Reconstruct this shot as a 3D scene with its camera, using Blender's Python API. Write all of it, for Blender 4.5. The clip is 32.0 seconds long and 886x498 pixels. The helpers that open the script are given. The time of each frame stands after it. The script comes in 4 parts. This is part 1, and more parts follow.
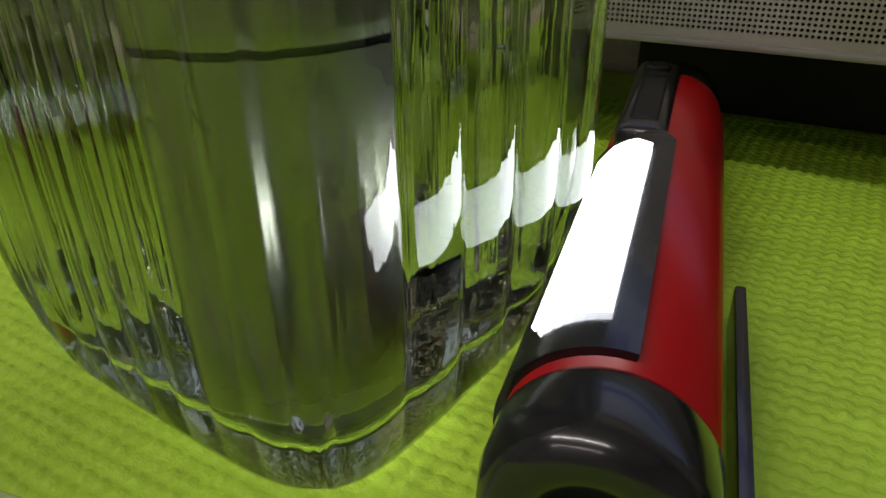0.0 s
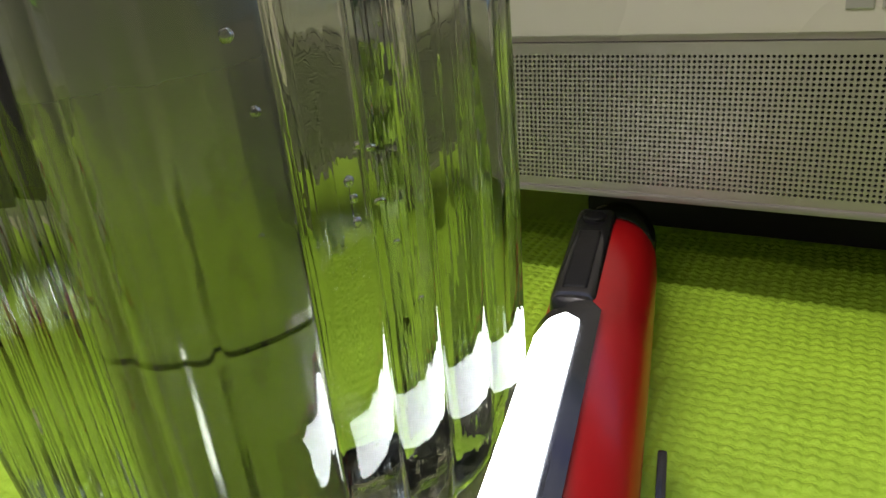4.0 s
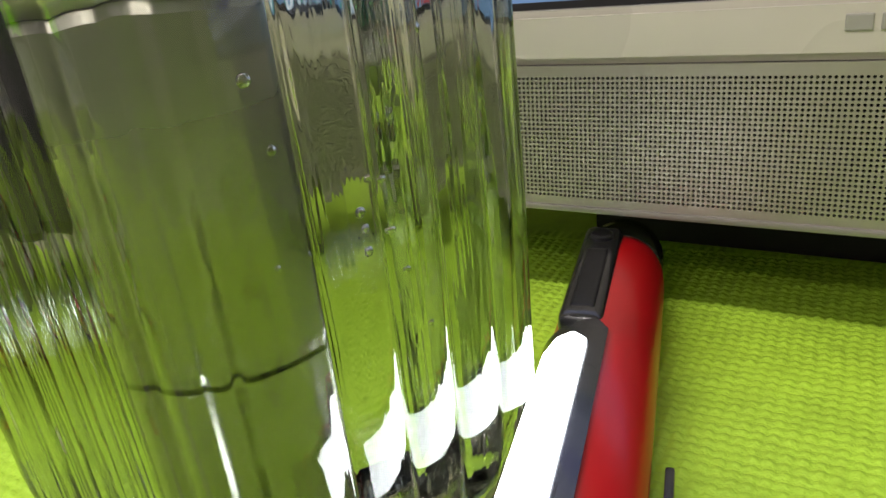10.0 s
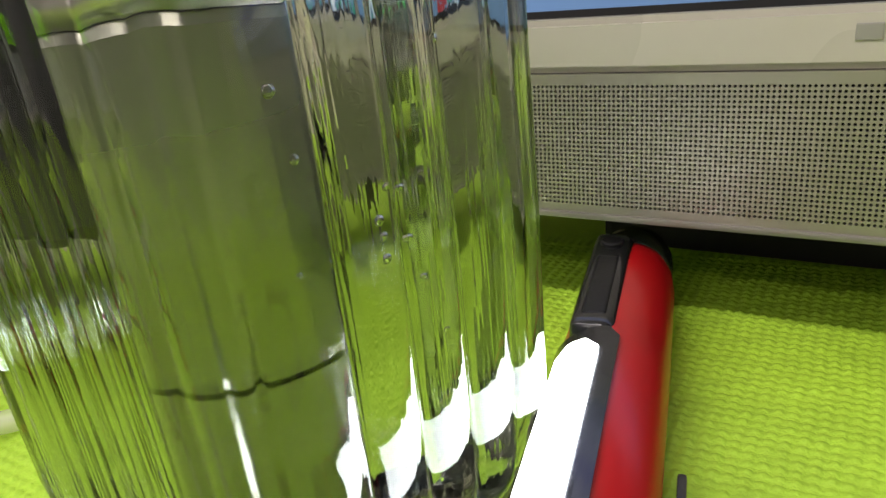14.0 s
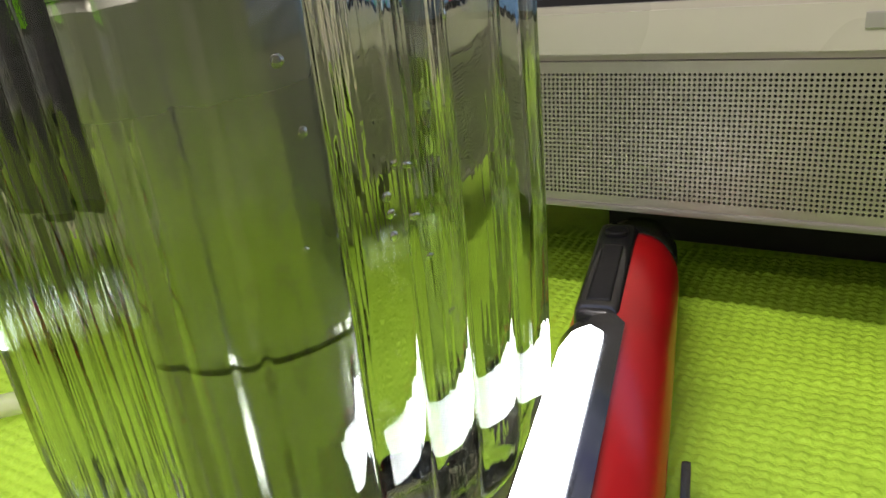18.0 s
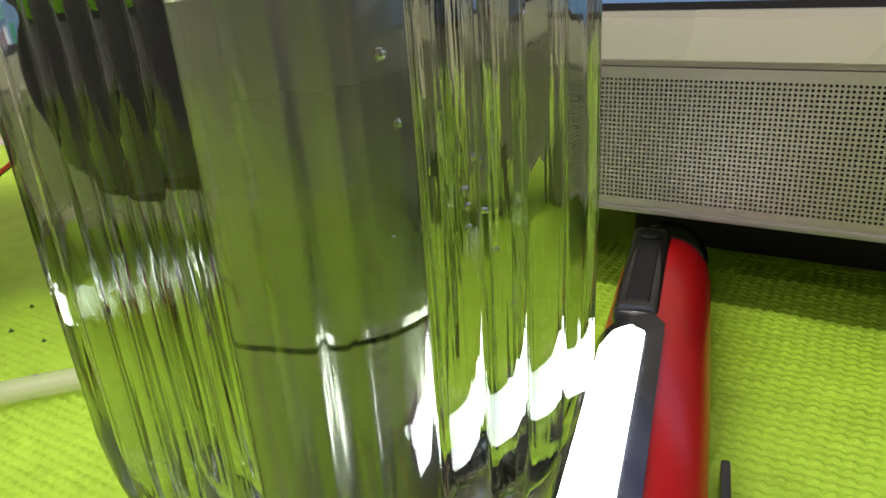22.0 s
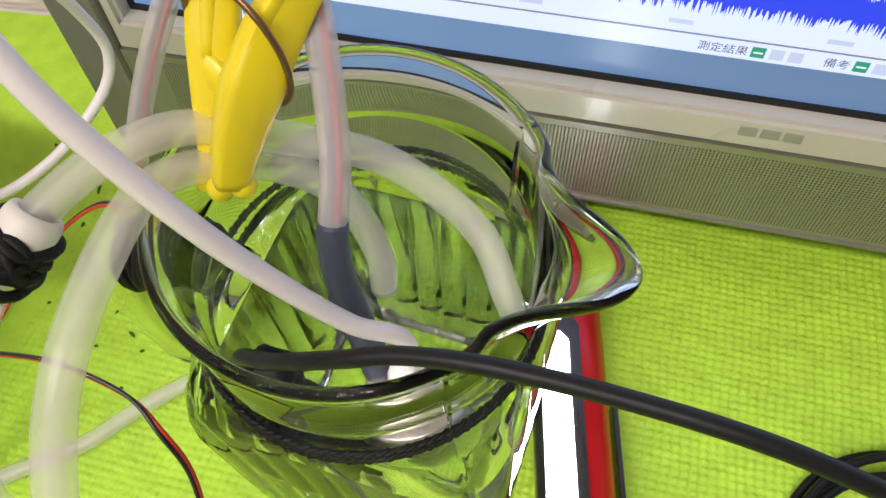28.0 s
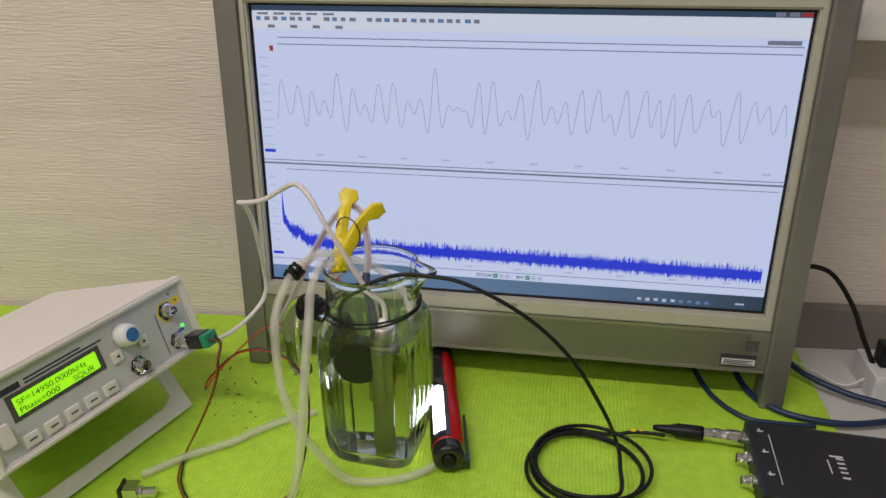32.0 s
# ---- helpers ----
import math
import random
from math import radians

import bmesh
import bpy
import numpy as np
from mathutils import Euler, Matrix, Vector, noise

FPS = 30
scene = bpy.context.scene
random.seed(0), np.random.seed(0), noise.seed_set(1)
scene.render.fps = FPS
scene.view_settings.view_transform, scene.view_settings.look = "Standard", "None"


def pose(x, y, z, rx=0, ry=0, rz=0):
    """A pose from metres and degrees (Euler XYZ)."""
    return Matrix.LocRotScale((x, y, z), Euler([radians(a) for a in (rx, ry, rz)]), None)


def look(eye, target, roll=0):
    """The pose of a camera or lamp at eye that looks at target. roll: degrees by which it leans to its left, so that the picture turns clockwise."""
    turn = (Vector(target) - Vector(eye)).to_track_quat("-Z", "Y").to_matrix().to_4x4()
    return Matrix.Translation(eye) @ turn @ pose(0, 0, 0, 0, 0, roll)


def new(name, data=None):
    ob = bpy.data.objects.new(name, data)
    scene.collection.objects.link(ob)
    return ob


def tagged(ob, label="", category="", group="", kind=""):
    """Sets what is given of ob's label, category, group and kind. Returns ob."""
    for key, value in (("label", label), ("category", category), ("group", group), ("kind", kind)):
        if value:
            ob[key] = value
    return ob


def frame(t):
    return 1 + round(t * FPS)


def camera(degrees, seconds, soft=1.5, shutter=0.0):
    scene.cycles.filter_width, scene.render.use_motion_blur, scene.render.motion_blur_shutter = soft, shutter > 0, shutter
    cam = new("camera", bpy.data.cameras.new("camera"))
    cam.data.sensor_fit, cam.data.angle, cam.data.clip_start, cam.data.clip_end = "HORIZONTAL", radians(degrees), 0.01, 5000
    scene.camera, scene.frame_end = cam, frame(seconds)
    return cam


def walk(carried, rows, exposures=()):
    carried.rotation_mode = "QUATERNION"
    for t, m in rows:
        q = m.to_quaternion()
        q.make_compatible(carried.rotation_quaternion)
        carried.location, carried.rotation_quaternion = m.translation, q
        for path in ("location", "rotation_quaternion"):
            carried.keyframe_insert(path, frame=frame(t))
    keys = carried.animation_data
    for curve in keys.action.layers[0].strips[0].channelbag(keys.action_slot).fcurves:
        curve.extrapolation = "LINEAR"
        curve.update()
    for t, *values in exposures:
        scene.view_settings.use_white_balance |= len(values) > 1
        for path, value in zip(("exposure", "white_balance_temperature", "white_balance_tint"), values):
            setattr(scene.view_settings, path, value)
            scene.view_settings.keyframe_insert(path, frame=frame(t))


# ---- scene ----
cam = camera(62.0, 32.0)
PATH = [
    (0, (-0.017, -0.21, 0.086), (-0.932, 1.3, -0.853), -1.1),
    (0.5, (-0.014, -0.212, 0.091), (-0.941, 1.295, -0.842), -2.3),
    (1, (-0.011, -0.213, 0.097), (-0.957, 1.296, -0.813), -2.9),
    (1.5, (-0.01, -0.214, 0.099), (-0.965, 1.304, -0.786), -2.9),
    (2, (-0.008, -0.212, 0.104), (-0.956, 1.321, -0.764), -3.4),
    (2.5, (-0.007, -0.211, 0.109), (-0.952, 1.327, -0.753), -3.8),
    (3, (-0.004, -0.209, 0.114), (-0.963, 1.339, -0.713), -5.0),
    (3.5, (-0.004, -0.211, 0.12), (-0.935, 1.346, -0.721), -3.9),
    (4, (-0.002, -0.208, 0.121), (-0.952, 1.354, -0.689), -5.8),
    (4.5, (-0.001, -0.208, 0.122), (-0.961, 1.353, -0.679), -5.9),
    (6.5, (0.001, -0.21, 0.125), (-0.977, 1.354, -0.649), -6.8),
    (7, (0.001, -0.209, 0.126), (-0.979, 1.35, -0.655), -7.1),
    (7.5, (0.001, -0.21, 0.126), (-0.981, 1.348, -0.654), -7.1),
    (8, (0.001, -0.21, 0.125), (-0.982, 1.348, -0.654), -6.9),
    (8.5, (0.0, -0.21, 0.125), (-0.982, 1.345, -0.66), -6.8),
    (9, (0.0, -0.211, 0.125), (-0.978, 1.347, -0.66), -6.6),
    (9.5, (0.0, -0.21, 0.125), (-0.979, 1.349, -0.657), -6.7),
    (10, (0.0, -0.21, 0.125), (-0.979, 1.349, -0.655), -6.7),
    (10.5, (0.0, -0.211, 0.125), (-0.981, 1.347, -0.657), -6.6),
    (11, (-0.001, -0.211, 0.125), (-0.979, 1.346, -0.662), -6.5),
    (11.5, (0.0, -0.211, 0.125), (-0.984, 1.341, -0.666), -6.6),
    (12, (0.0, -0.211, 0.124), (-0.985, 1.345, -0.657), -6.6),
    (12.5, (0.0, -0.211, 0.124), (-0.985, 1.341, -0.663), -6.5),
    (13, (0.0, -0.211, 0.124), (-0.984, 1.343, -0.663), -6.6),
    (13.5, (-0.001, -0.211, 0.125), (-0.986, 1.345, -0.654), -6.7),
    (14, (-0.001, -0.212, 0.126), (-0.993, 1.347, -0.638), -6.7),
    (14.5, (-0.001, -0.212, 0.126), (-0.997, 1.344, -0.64), -6.7),
    (16.5, (-0.001, -0.213, 0.124), (-0.999, 1.343, -0.639), -6.7),
    (17, (-0.002, -0.214, 0.123), (-0.995, 1.344, -0.645), -6.1),
    (17.5, (-0.002, -0.213, 0.123), (-0.997, 1.342, -0.646), -6.2),
    (18, (-0.002, -0.213, 0.123), (-0.995, 1.343, -0.648), -6.1),
    (18.5, (-0.002, -0.213, 0.124), (-0.989, 1.346, -0.647), -6.1),
    (19, (-0.001, -0.213, 0.124), (-0.99, 1.347, -0.645), -6.2),
    (19.5, (-0.002, -0.213, 0.123), (-0.989, 1.347, -0.646), -5.8),
    (20, (-0.006, -0.218, 0.123), (-1.012, 1.321, -0.664), -5.6),
    (20.5, (-0.011, -0.223, 0.12), (-1.027, 1.316, -0.655), -4.1),
    (21, (-0.011, -0.223, 0.122), (-1.021, 1.325, -0.643), -4.4),
    (21.5, (-0.01, -0.223, 0.123), (-1.019, 1.327, -0.638), -4.4),
    (22, (-0.01, -0.222, 0.124), (-1.003, 1.334, -0.645), -4.1),
    (22.5, (-0.008, -0.224, 0.127), (-1.015, 1.331, -0.627), -4.8),
    (23, (-0.008, -0.237, 0.13), (-0.995, 1.32, -0.645), -4.7),
    (23.5, (-0.001, -0.252, 0.148), (-0.91, 1.328, -0.676), -4.5),
    (24, (-0.001, -0.262, 0.172), (-0.779, 1.341, -0.735), -4.7),
    (24.5, (-0.02, -0.264, 0.195), (-0.679, 1.327, -0.822), -3.0),
    (26.5, (-0.067, -0.219, 0.28), (-0.424, 0.804, -1.401), -2.8),
    (27, (-0.072, -0.199, 0.296), (-0.413, 0.785, -1.412), -4.0),
    (27.5, (-0.07, -0.188, 0.3), (-0.384, 0.761, -1.432), -4.1),
    (28, (-0.065, -0.189, 0.307), (-0.368, 0.782, -1.415), -4.2),
    (28.5, (-0.057, -0.221, 0.336), (-0.322, 0.883, -1.311), -1.6),
    (29, (-0.046, -0.282, 0.381), (-0.284, 1.011, -1.126), 0.3),
    (29.5, (-0.038, -0.362, 0.41), (-0.254, 1.163, -0.866), 0.6),
    (30, (-0.013, -0.458, 0.44), (-0.262, 1.206, -0.641), -0.3),
    (30.5, (0.008, -0.522, 0.456), (-0.267, 1.191, -0.539), -0.5),
    (31, (0.028, -0.577, 0.463), (-0.241, 1.181, -0.452), -0.3),
    (31.5, (0.039, -0.626, 0.469), (-0.249, 1.142, -0.421), -0.1),
    (32, (0.048, -0.668, 0.458), (-0.253, 1.132, -0.361), -0.3),
]
EXPOSURES = [(0.0, -1.30), (1.0, -1.24), (2.0, -1.12), (3.0, -0.98), (4.0, -0.55), (6.5, -0.19), (19.5, -0.19), (24.0, -0.26), (28.0, -0.17), (29.0, -0.34), (30.0, -0.74), (32.0, -0.86)]
walk(cam, [(t, look(e, g, r)) for t, e, g, r in PATH], EXPOSURES)

# ---- world and light ----
world = bpy.data.worlds.new("world")
scene.world = world
world.use_nodes = True
world.node_tree.nodes["Background"].inputs[0].default_value = (0.8, 0.85, 1.0, 1)
world.node_tree.nodes["Background"].inputs[1].default_value = 0.02


def area_lamp(name, m, sx, sy, watts, color):
    d = bpy.data.lights.new(name, "AREA")
    d.shape, d.size, d.size_y, d.energy, d.color = "RECTANGLE", sx, sy, watts, color
    ob = new(name, d)
    ob.matrix_world = m
    return ob


# fluorescent tube on the ceiling along the desk, then an unseen rear tube added as fill
for lx, ly, w in ((-0.62, -1.05, 43), (-0.5, -2.2, 20)):
    area_lamp("ceiling_tube_light", pose(lx, ly, 1.70, 0, 0, 0), 1.9, 0.10, w, (1.0, 0.915, 0.89))

# ---- materials ----
MATS = {}


def material(name, color, rough=0.5, metal=0.0, var=0.08, scale=60.0, bump=0.0, bump_scale=300.0, coat=0.0,
             trans=0.0, ior=1.5, emit=0.0, stretch=(1, 1, 1), sss=0.0, rvar=0.08, spec=0.5, clear=0.0, bdist=0.001):
    m = bpy.data.materials.new(name)
    m.use_nodes = True
    nt = m.node_tree
    b = nt.nodes["Principled BSDF"]
    N, L = nt.nodes.new, nt.links.new
    b.inputs["Base Color"].default_value = (*color, 1)
    b.inputs["Roughness"].default_value = rough
    b.inputs["Metallic"].default_value = metal
    b.inputs["IOR"].default_value = ior
    b.inputs["Transmission Weight"].default_value = trans
    b.inputs["Coat Weight"].default_value = coat
    if sss:
        b.inputs["Subsurface Weight"].default_value = sss
        b.inputs["Subsurface Radius"].default_value = (0.004, 0.004, 0.004)
    if emit:
        b.inputs["Base Color"].default_value = (*[c * 0.06 for c in color], 1)
        b.inputs["Emission Color"].default_value = (*color, 1)
        b.inputs["Emission Strength"].default_value = emit
    if var or bump or rvar:
        tc = N("ShaderNodeTexCoord")
        mp = N("ShaderNodeMapping")
        mp.inputs["Scale"].default_value = stretch
        L(tc.outputs["Object"], mp.inputs["Vector"])
    if var:
        n1 = N("ShaderNodeTexNoise")
        n1.inputs["Scale"].default_value = scale
        n1.inputs["Detail"].default_value = 6
        L(mp.outputs[0], n1.inputs["Vector"])
        n2 = N("ShaderNodeTexNoise")
        n2.inputs["Scale"].default_value = scale / 7
        L(mp.outputs[0], n2.inputs["Vector"])
        add = N("ShaderNodeMath")
        add.operation = "ADD"
        L(n1.outputs[0], add.inputs[0])
        L(n2.outputs[0], add.inputs[1])
        mr = N("ShaderNodeMapRange")
        mr.inputs[1].default_value, mr.inputs[2].default_value = 0.6, 1.4
        mr.inputs[3].default_value, mr.inputs[4].default_value = 1 - var, 1 + var
        L(add.outputs[0], mr.inputs[0])
        mix = N("ShaderNodeVectorMath")
        mix.operation = "SCALE"
        mix.inputs[0].default_value = color
        L(mr.outputs[0], mix.inputs["Scale"])
        L(mix.outputs[0], b.inputs["Base Color"])
        if rvar:
            mr2 = N("ShaderNodeMapRange")
            mr2.inputs[1].default_value, mr2.inputs[2].default_value = 0.3, 0.7
            mr2.inputs[3].default_value, mr2.inputs[4].default_value = max(0, rough - rvar), min(1, rough + rvar)
            L(n2.outputs[0], mr2.inputs[0])
            L(mr2.outputs[0], b.inputs["Roughness"])
    if bump:
        n3 = N("ShaderNodeTexNoise")
        n3.inputs["Scale"].default_value = bump_scale
        n3.inputs["Detail"].default_value = 4
        L(mp.outputs[0], n3.inputs["Vector"])
        bp = N("ShaderNodeBump")
        bp.inputs["Strength"].default_value = bump
        bp.inputs["Distance"].default_value = bdist
        L(n3.outputs[0], bp.inputs["Height"])
        L(bp.outputs[0], b.inputs["Normal"])
    b.inputs["Specular IOR Level"].default_value = spec
    if clear:
        tr = N("ShaderNodeBsdfTransparent")
        tr.inputs[0].default_value = (0.97, 0.96, 0.93, 1)
        ms = N("ShaderNodeMixShader")
        ms.inputs[0].default_value = clear
        L(b.outputs[0], ms.inputs[1])
        L(tr.outputs[0], ms.inputs[2])
        L(ms.outputs[0], nt.nodes["Material Output"].inputs[0])
    MATS[name] = m
    return m


def glass(name, color, ior, rough=0.0, bump=0.0, bump_scale=100.0, stretch=(1, 1, 1)):
    m = bpy.data.materials.new(name)
    m.use_nodes = True
    nt = m.node_tree
    nt.nodes.remove(nt.nodes["Principled BSDF"])
    g = nt.nodes.new("ShaderNodeBsdfGlass")
    g.inputs["Color"].default_value = (*color, 1)
    g.inputs["IOR"].default_value = ior
    g.inputs["Roughness"].default_value = rough
    nt.links.new(g.outputs[0], nt.nodes["Material Output"].inputs[0])
    if bump:
        tc = nt.nodes.new("ShaderNodeTexCoord")
        mp = nt.nodes.new("ShaderNodeMapping")
        mp.inputs["Scale"].default_value = stretch
        nz = nt.nodes.new("ShaderNodeTexNoise")
        nz.inputs["Scale"].default_value = bump_scale
        pits = nt.nodes.new("ShaderNodeTexNoise")
        pits.inputs["Scale"].default_value = bump_scale * 0.9
        both = nt.nodes.new("ShaderNodeMath")
        both.operation = "MULTIPLY_ADD"
        both.inputs[1].default_value = 0.16
        nt.links.new(tc.outputs["Object"], pits.inputs["Vector"])
        nt.links.new(pits.outputs[0], both.inputs[0])
        nt.links.new(nz.outputs[0], both.inputs[2])
        bp = nt.nodes.new("ShaderNodeBump")
        bp.inputs["Strength"].default_value = bump
        bp.inputs["Distance"].default_value = 0.001
        nt.links.new(tc.outputs["Object"], mp.inputs[0])
        nt.links.new(mp.outputs[0], nz.inputs["Vector"])
        nt.links.new(both.outputs[0], bp.inputs["Height"])
        nt.links.new(bp.outputs[0], g.inputs["Normal"])
    MATS[name] = m
    return m


M_MAT = material("green_weave", (0.43, 0.69, 0.045), 0.62, var=0.16, scale=90, bump=0.35, bump_scale=900)
M_WALL = material("wallpaper", (0.79, 0.70, 0.62), 0.85, var=0.10, scale=30, bump=1.0, bump_scale=190, stretch=(0.28, 1, 2.4), bdist=0.0020)
M_DESK = material("desk_white", (0.62, 0.61, 0.58), 0.45, var=0.04)
M_UPSTAND = material("upstand_grey", (0.22, 0.19, 0.17), 0.6, var=0.08)
# Unseen room surfaces: walls greyed to dim reflections, ceiling whitened to light the glass.
M_ROOM = material("unseen_room_grey", (0.38, 0.37, 0.36), 0.8, var=0.04, scale=5)
M_CEIL = material("unseen_ceiling_white", (0.82, 0.81, 0.79), 0.8, var=0.04, scale=5)
M_SILVER = material("silver_plastic", (0.28, 0.265, 0.245), 0.42, 0.6, var=0.04, scale=400)
M_GREYSIDE = material("dark_grey_plastic", (0.085, 0.078, 0.075), 0.5, var=0.06)
M_BEZEL = material("white_bezel", (0.50, 0.475, 0.40), 0.28, var=0.03, coat=0.2)
M_BLACKIN = material("black_inside", (0.006, 0.006, 0.006), 0.7, var=0)
M_LOGO = material("logo_grey", (0.34, 0.33, 0.30), 0.4, 0.3, var=0.03)
M_RED = material("red_gloss", (0.42, 0.004, 0.008), 0.32, var=0.05, coat=0.12)
M_BLACKP = material("black_gloss", (0.012, 0.012, 0.014), 0.22, var=0.1, coat=0.3)
M_BLACKR = material("black_rubber", (0.007, 0.007, 0.008), 0.42, var=0.15, bump=0.15, spec=0.3)
M_CHROME = material("chrome", (0.75, 0.74, 0.72), 0.12, 1.0, var=0.03)
M_CONE = material("turned_steel", (0.76, 0.70, 0.68), 0.30, 1.0, var=0.06, scale=30)
M_DISC = material("matt_black_disc", (0.004, 0.004, 0.0045), 0.65, var=0.2, bump=0.3, spec=0.12)
M_PERF = material("perforated_metal", (0.37, 0.35, 0.305), 0.44, 0.75, var=0.03, scale=400, rvar=0.0)
M_STEEL = material("polished_steel", (0.40, 0.395, 0.34), 0.26, 1.0, var=0.05, scale=20, stretch=(1, 1, 8))
M_WHITEC = material("white_cable", (0.74, 0.68, 0.68), 0.35, var=0.04)
M_YELLOW = material("yellow_plastic", (0.82, 0.66, 0.012), 0.32, var=0.06, sss=0.08, coat=0.2)
M_TUBE = material("silicone_tube", (0.91, 0.89, 0.83), 0.28, var=0.04, scale=25, sss=0.5, clear=0.74)
M_BORE = material("whitened_tube_bore", (0.93, 0.93, 0.90), 0.2, var=0.02, sss=0.3, clear=0.86)
M_CORD = material("black_cord", (0.005, 0.005, 0.005), 0.6, var=0.25, bump=0.5, spec=0.25)
M_BOXW = material("instrument_white", (0.76, 0.72, 0.69), 0.45, var=0.03, bump=0.08, bump_scale=1500)
M_PANEL = material("panel_grey", (0.56, 0.56, 0.57), 0.45, var=0.03)
M_TEXT = material("print_dark", (0.04, 0.04, 0.05), 0.5, var=0)
M_PRINTW = material("print_white", (0.7, 0.7, 0.7), 0.5, var=0)
M_BLUE = material("blue_plastic", (0.03, 0.16, 0.45), 0.35, var=0.05)
M_NAVY = material("navy_cable", (0.012, 0.03, 0.085), 0.4, var=0.1)
M_GREENT = material("terminal_green", (0.015, 0.25, 0.14), 0.4, var=0.06)
M_REDW = material("red_wire", (0.48, 0.03, 0.012), 0.4, var=0.08)
M_ORANGEW = material("brown_wire", (0.26, 0.07, 0.01), 0.4, var=0.08)
M_SCOPE = material("scope_case", (0.014, 0.016, 0.022), 0.45, var=0.12, bump=0.1, bump_scale=1500)
M_LED = material("led_panel", (0.90, 0.94, 1.0), 0.4, var=0, emit=20.0, rvar=0)
M_BRONZE = material("bronze_wire", (0.22, 0.12, 0.06), 0.3, 0.8, var=0.08)
M_TAPE = material("white_tape", (0.68, 0.64, 0.58), 0.5, var=0.06)
M_GLASS = glass("clear_glass", (0.985, 0.99, 0.98), 1.45)
# Fluted sides and water are tinted darker in place of the jug's missing shadow.
M_FLUTED = glass("shade_tinted_fluted_glass", (0.81, 0.825, 0.785), 1.48, 0.0, 0.16, 300, (1, 1, 0.06))
M_WATER = glass("water", (0.62, 0.63, 0.68), 1.33)
M_WATER_IN_GLASS = glass("water_against_glass", (0.91, 0.92, 0.90), 1.33 / 1.48)


def emitter(name, color, strength):
    return material(name, color, 0.3, var=0, emit=strength, rvar=0)


M_SCR = emitter("screen_pane", (0.64, 0.716, 1.0), 1.34)
M_SCRB = emitter("screen_bar", (0.14, 0.26, 0.50), 1.15)
M_SCRD = emitter("screen_dark", (0.03, 0.06, 0.11), 1.5)
M_SCRL = emitter("screen_line", (0.20, 0.21, 0.29), 1.3)
M_SCRT = emitter("screen_trace", (0.24, 0.26, 0.38), 1.5)
M_SCRF = emitter("screen_spectrum", (0.02, 0.04, 0.62), 1.6)
M_SCRW = emitter("screen_toolbar", (0.62, 0.66, 0.78), 1.55)
M_SCRG = emitter("screen_icon_green", (0.03, 0.36, 0.2), 1.0)
M_SCRR = emitter("screen_close_red", (0.5, 0.05, 0.06), 0.9)
M_SCRK = emitter("screen_ink", (0.07, 0.08, 0.12), 1.0)
M_SCRN = emitter("screen_number", (0.38, 0.42, 0.58), 1.7)
M_TASK = emitter("screen_taskbar", (0.10, 0.18, 0.33), 1.2)
_n, _l = M_TASK.node_tree.nodes, M_TASK.node_tree.links
_sep, _ramp, _tc = _n.new("ShaderNodeSeparateXYZ"), _n.new("ShaderNodeValToRGB"), _n.new("ShaderNodeTexCoord")
_l.new(_tc.outputs["Generated"], _sep.inputs[0])
_l.new(_sep.outputs[0], _ramp.inputs[0])
_ramp.color_ramp.elements[0].color = (0.16, 0.28, 0.50, 1)
_ramp.color_ramp.elements[1].color = (0.03, 0.05, 0.09, 1)
_ramp.color_ramp.elements.new(0.62).color = (0.12, 0.20, 0.36, 1)
_l.new(_ramp.outputs[0], _n["Principled BSDF"].inputs["Emission Color"])
M_LCD = emitter("lcd_backlight", (0.33, 0.85, 0.01), 1.9)
M_LCDT = material("lcd_text", (0.05, 0.16, 0.01), 0.4, var=0, rvar=0)
M_LEDG = emitter("led_green", (0.1, 0.9, 0.15), 2.5)


# ---- mesh helpers ----
def mesh_object(name, verts, faces, mat, parent=None, smooth=False, label=""):
    me = bpy.data.meshes.new(name)
    me.from_pydata([tuple(v) for v in verts], [], faces)
    me.materials.append(mat)
    if smooth:
        me.polygons.foreach_set("use_smooth", [True] * len(me.polygons))
    me.update()
    ob = new(name, me)
    ob.parent = parent
    if label:
        ob["label"] = label
    return ob


def part(name, bm, mat, parent=None, label="", smooth=False, m=None):
    if m is not None:
        bmesh.ops.transform(bm, matrix=m, verts=bm.verts)
    me = bpy.data.meshes.new(name)
    bm.normal_update()
    bm.to_mesh(me)
    bm.free()
    me.materials.append(mat)
    if smooth:
        me.polygons.foreach_set("use_smooth", [True] * len(me.polygons))
    ob = new(name, me)
    ob.parent = parent
    if label:
        ob["label"] = label
    return ob


def box(x0, x1, y0, y1, z0, z1, bevel=0.0, seg=2):
    bm = bmesh.new()
    bmesh.ops.create_cube(bm, size=1)
    bmesh.ops.scale(bm, vec=(x1 - x0, y1 - y0, z1 - z0), verts=bm.verts)
    bmesh.ops.translate(bm, vec=((x0 + x1) / 2, (y0 + y1) / 2, (z0 + z1) / 2), verts=bm.verts)
    if bevel:
        bmesh.ops.bevel(bm, geom=bm.edges[:], offset=bevel, segments=seg, profile=0.7, affect="EDGES")
    return bm


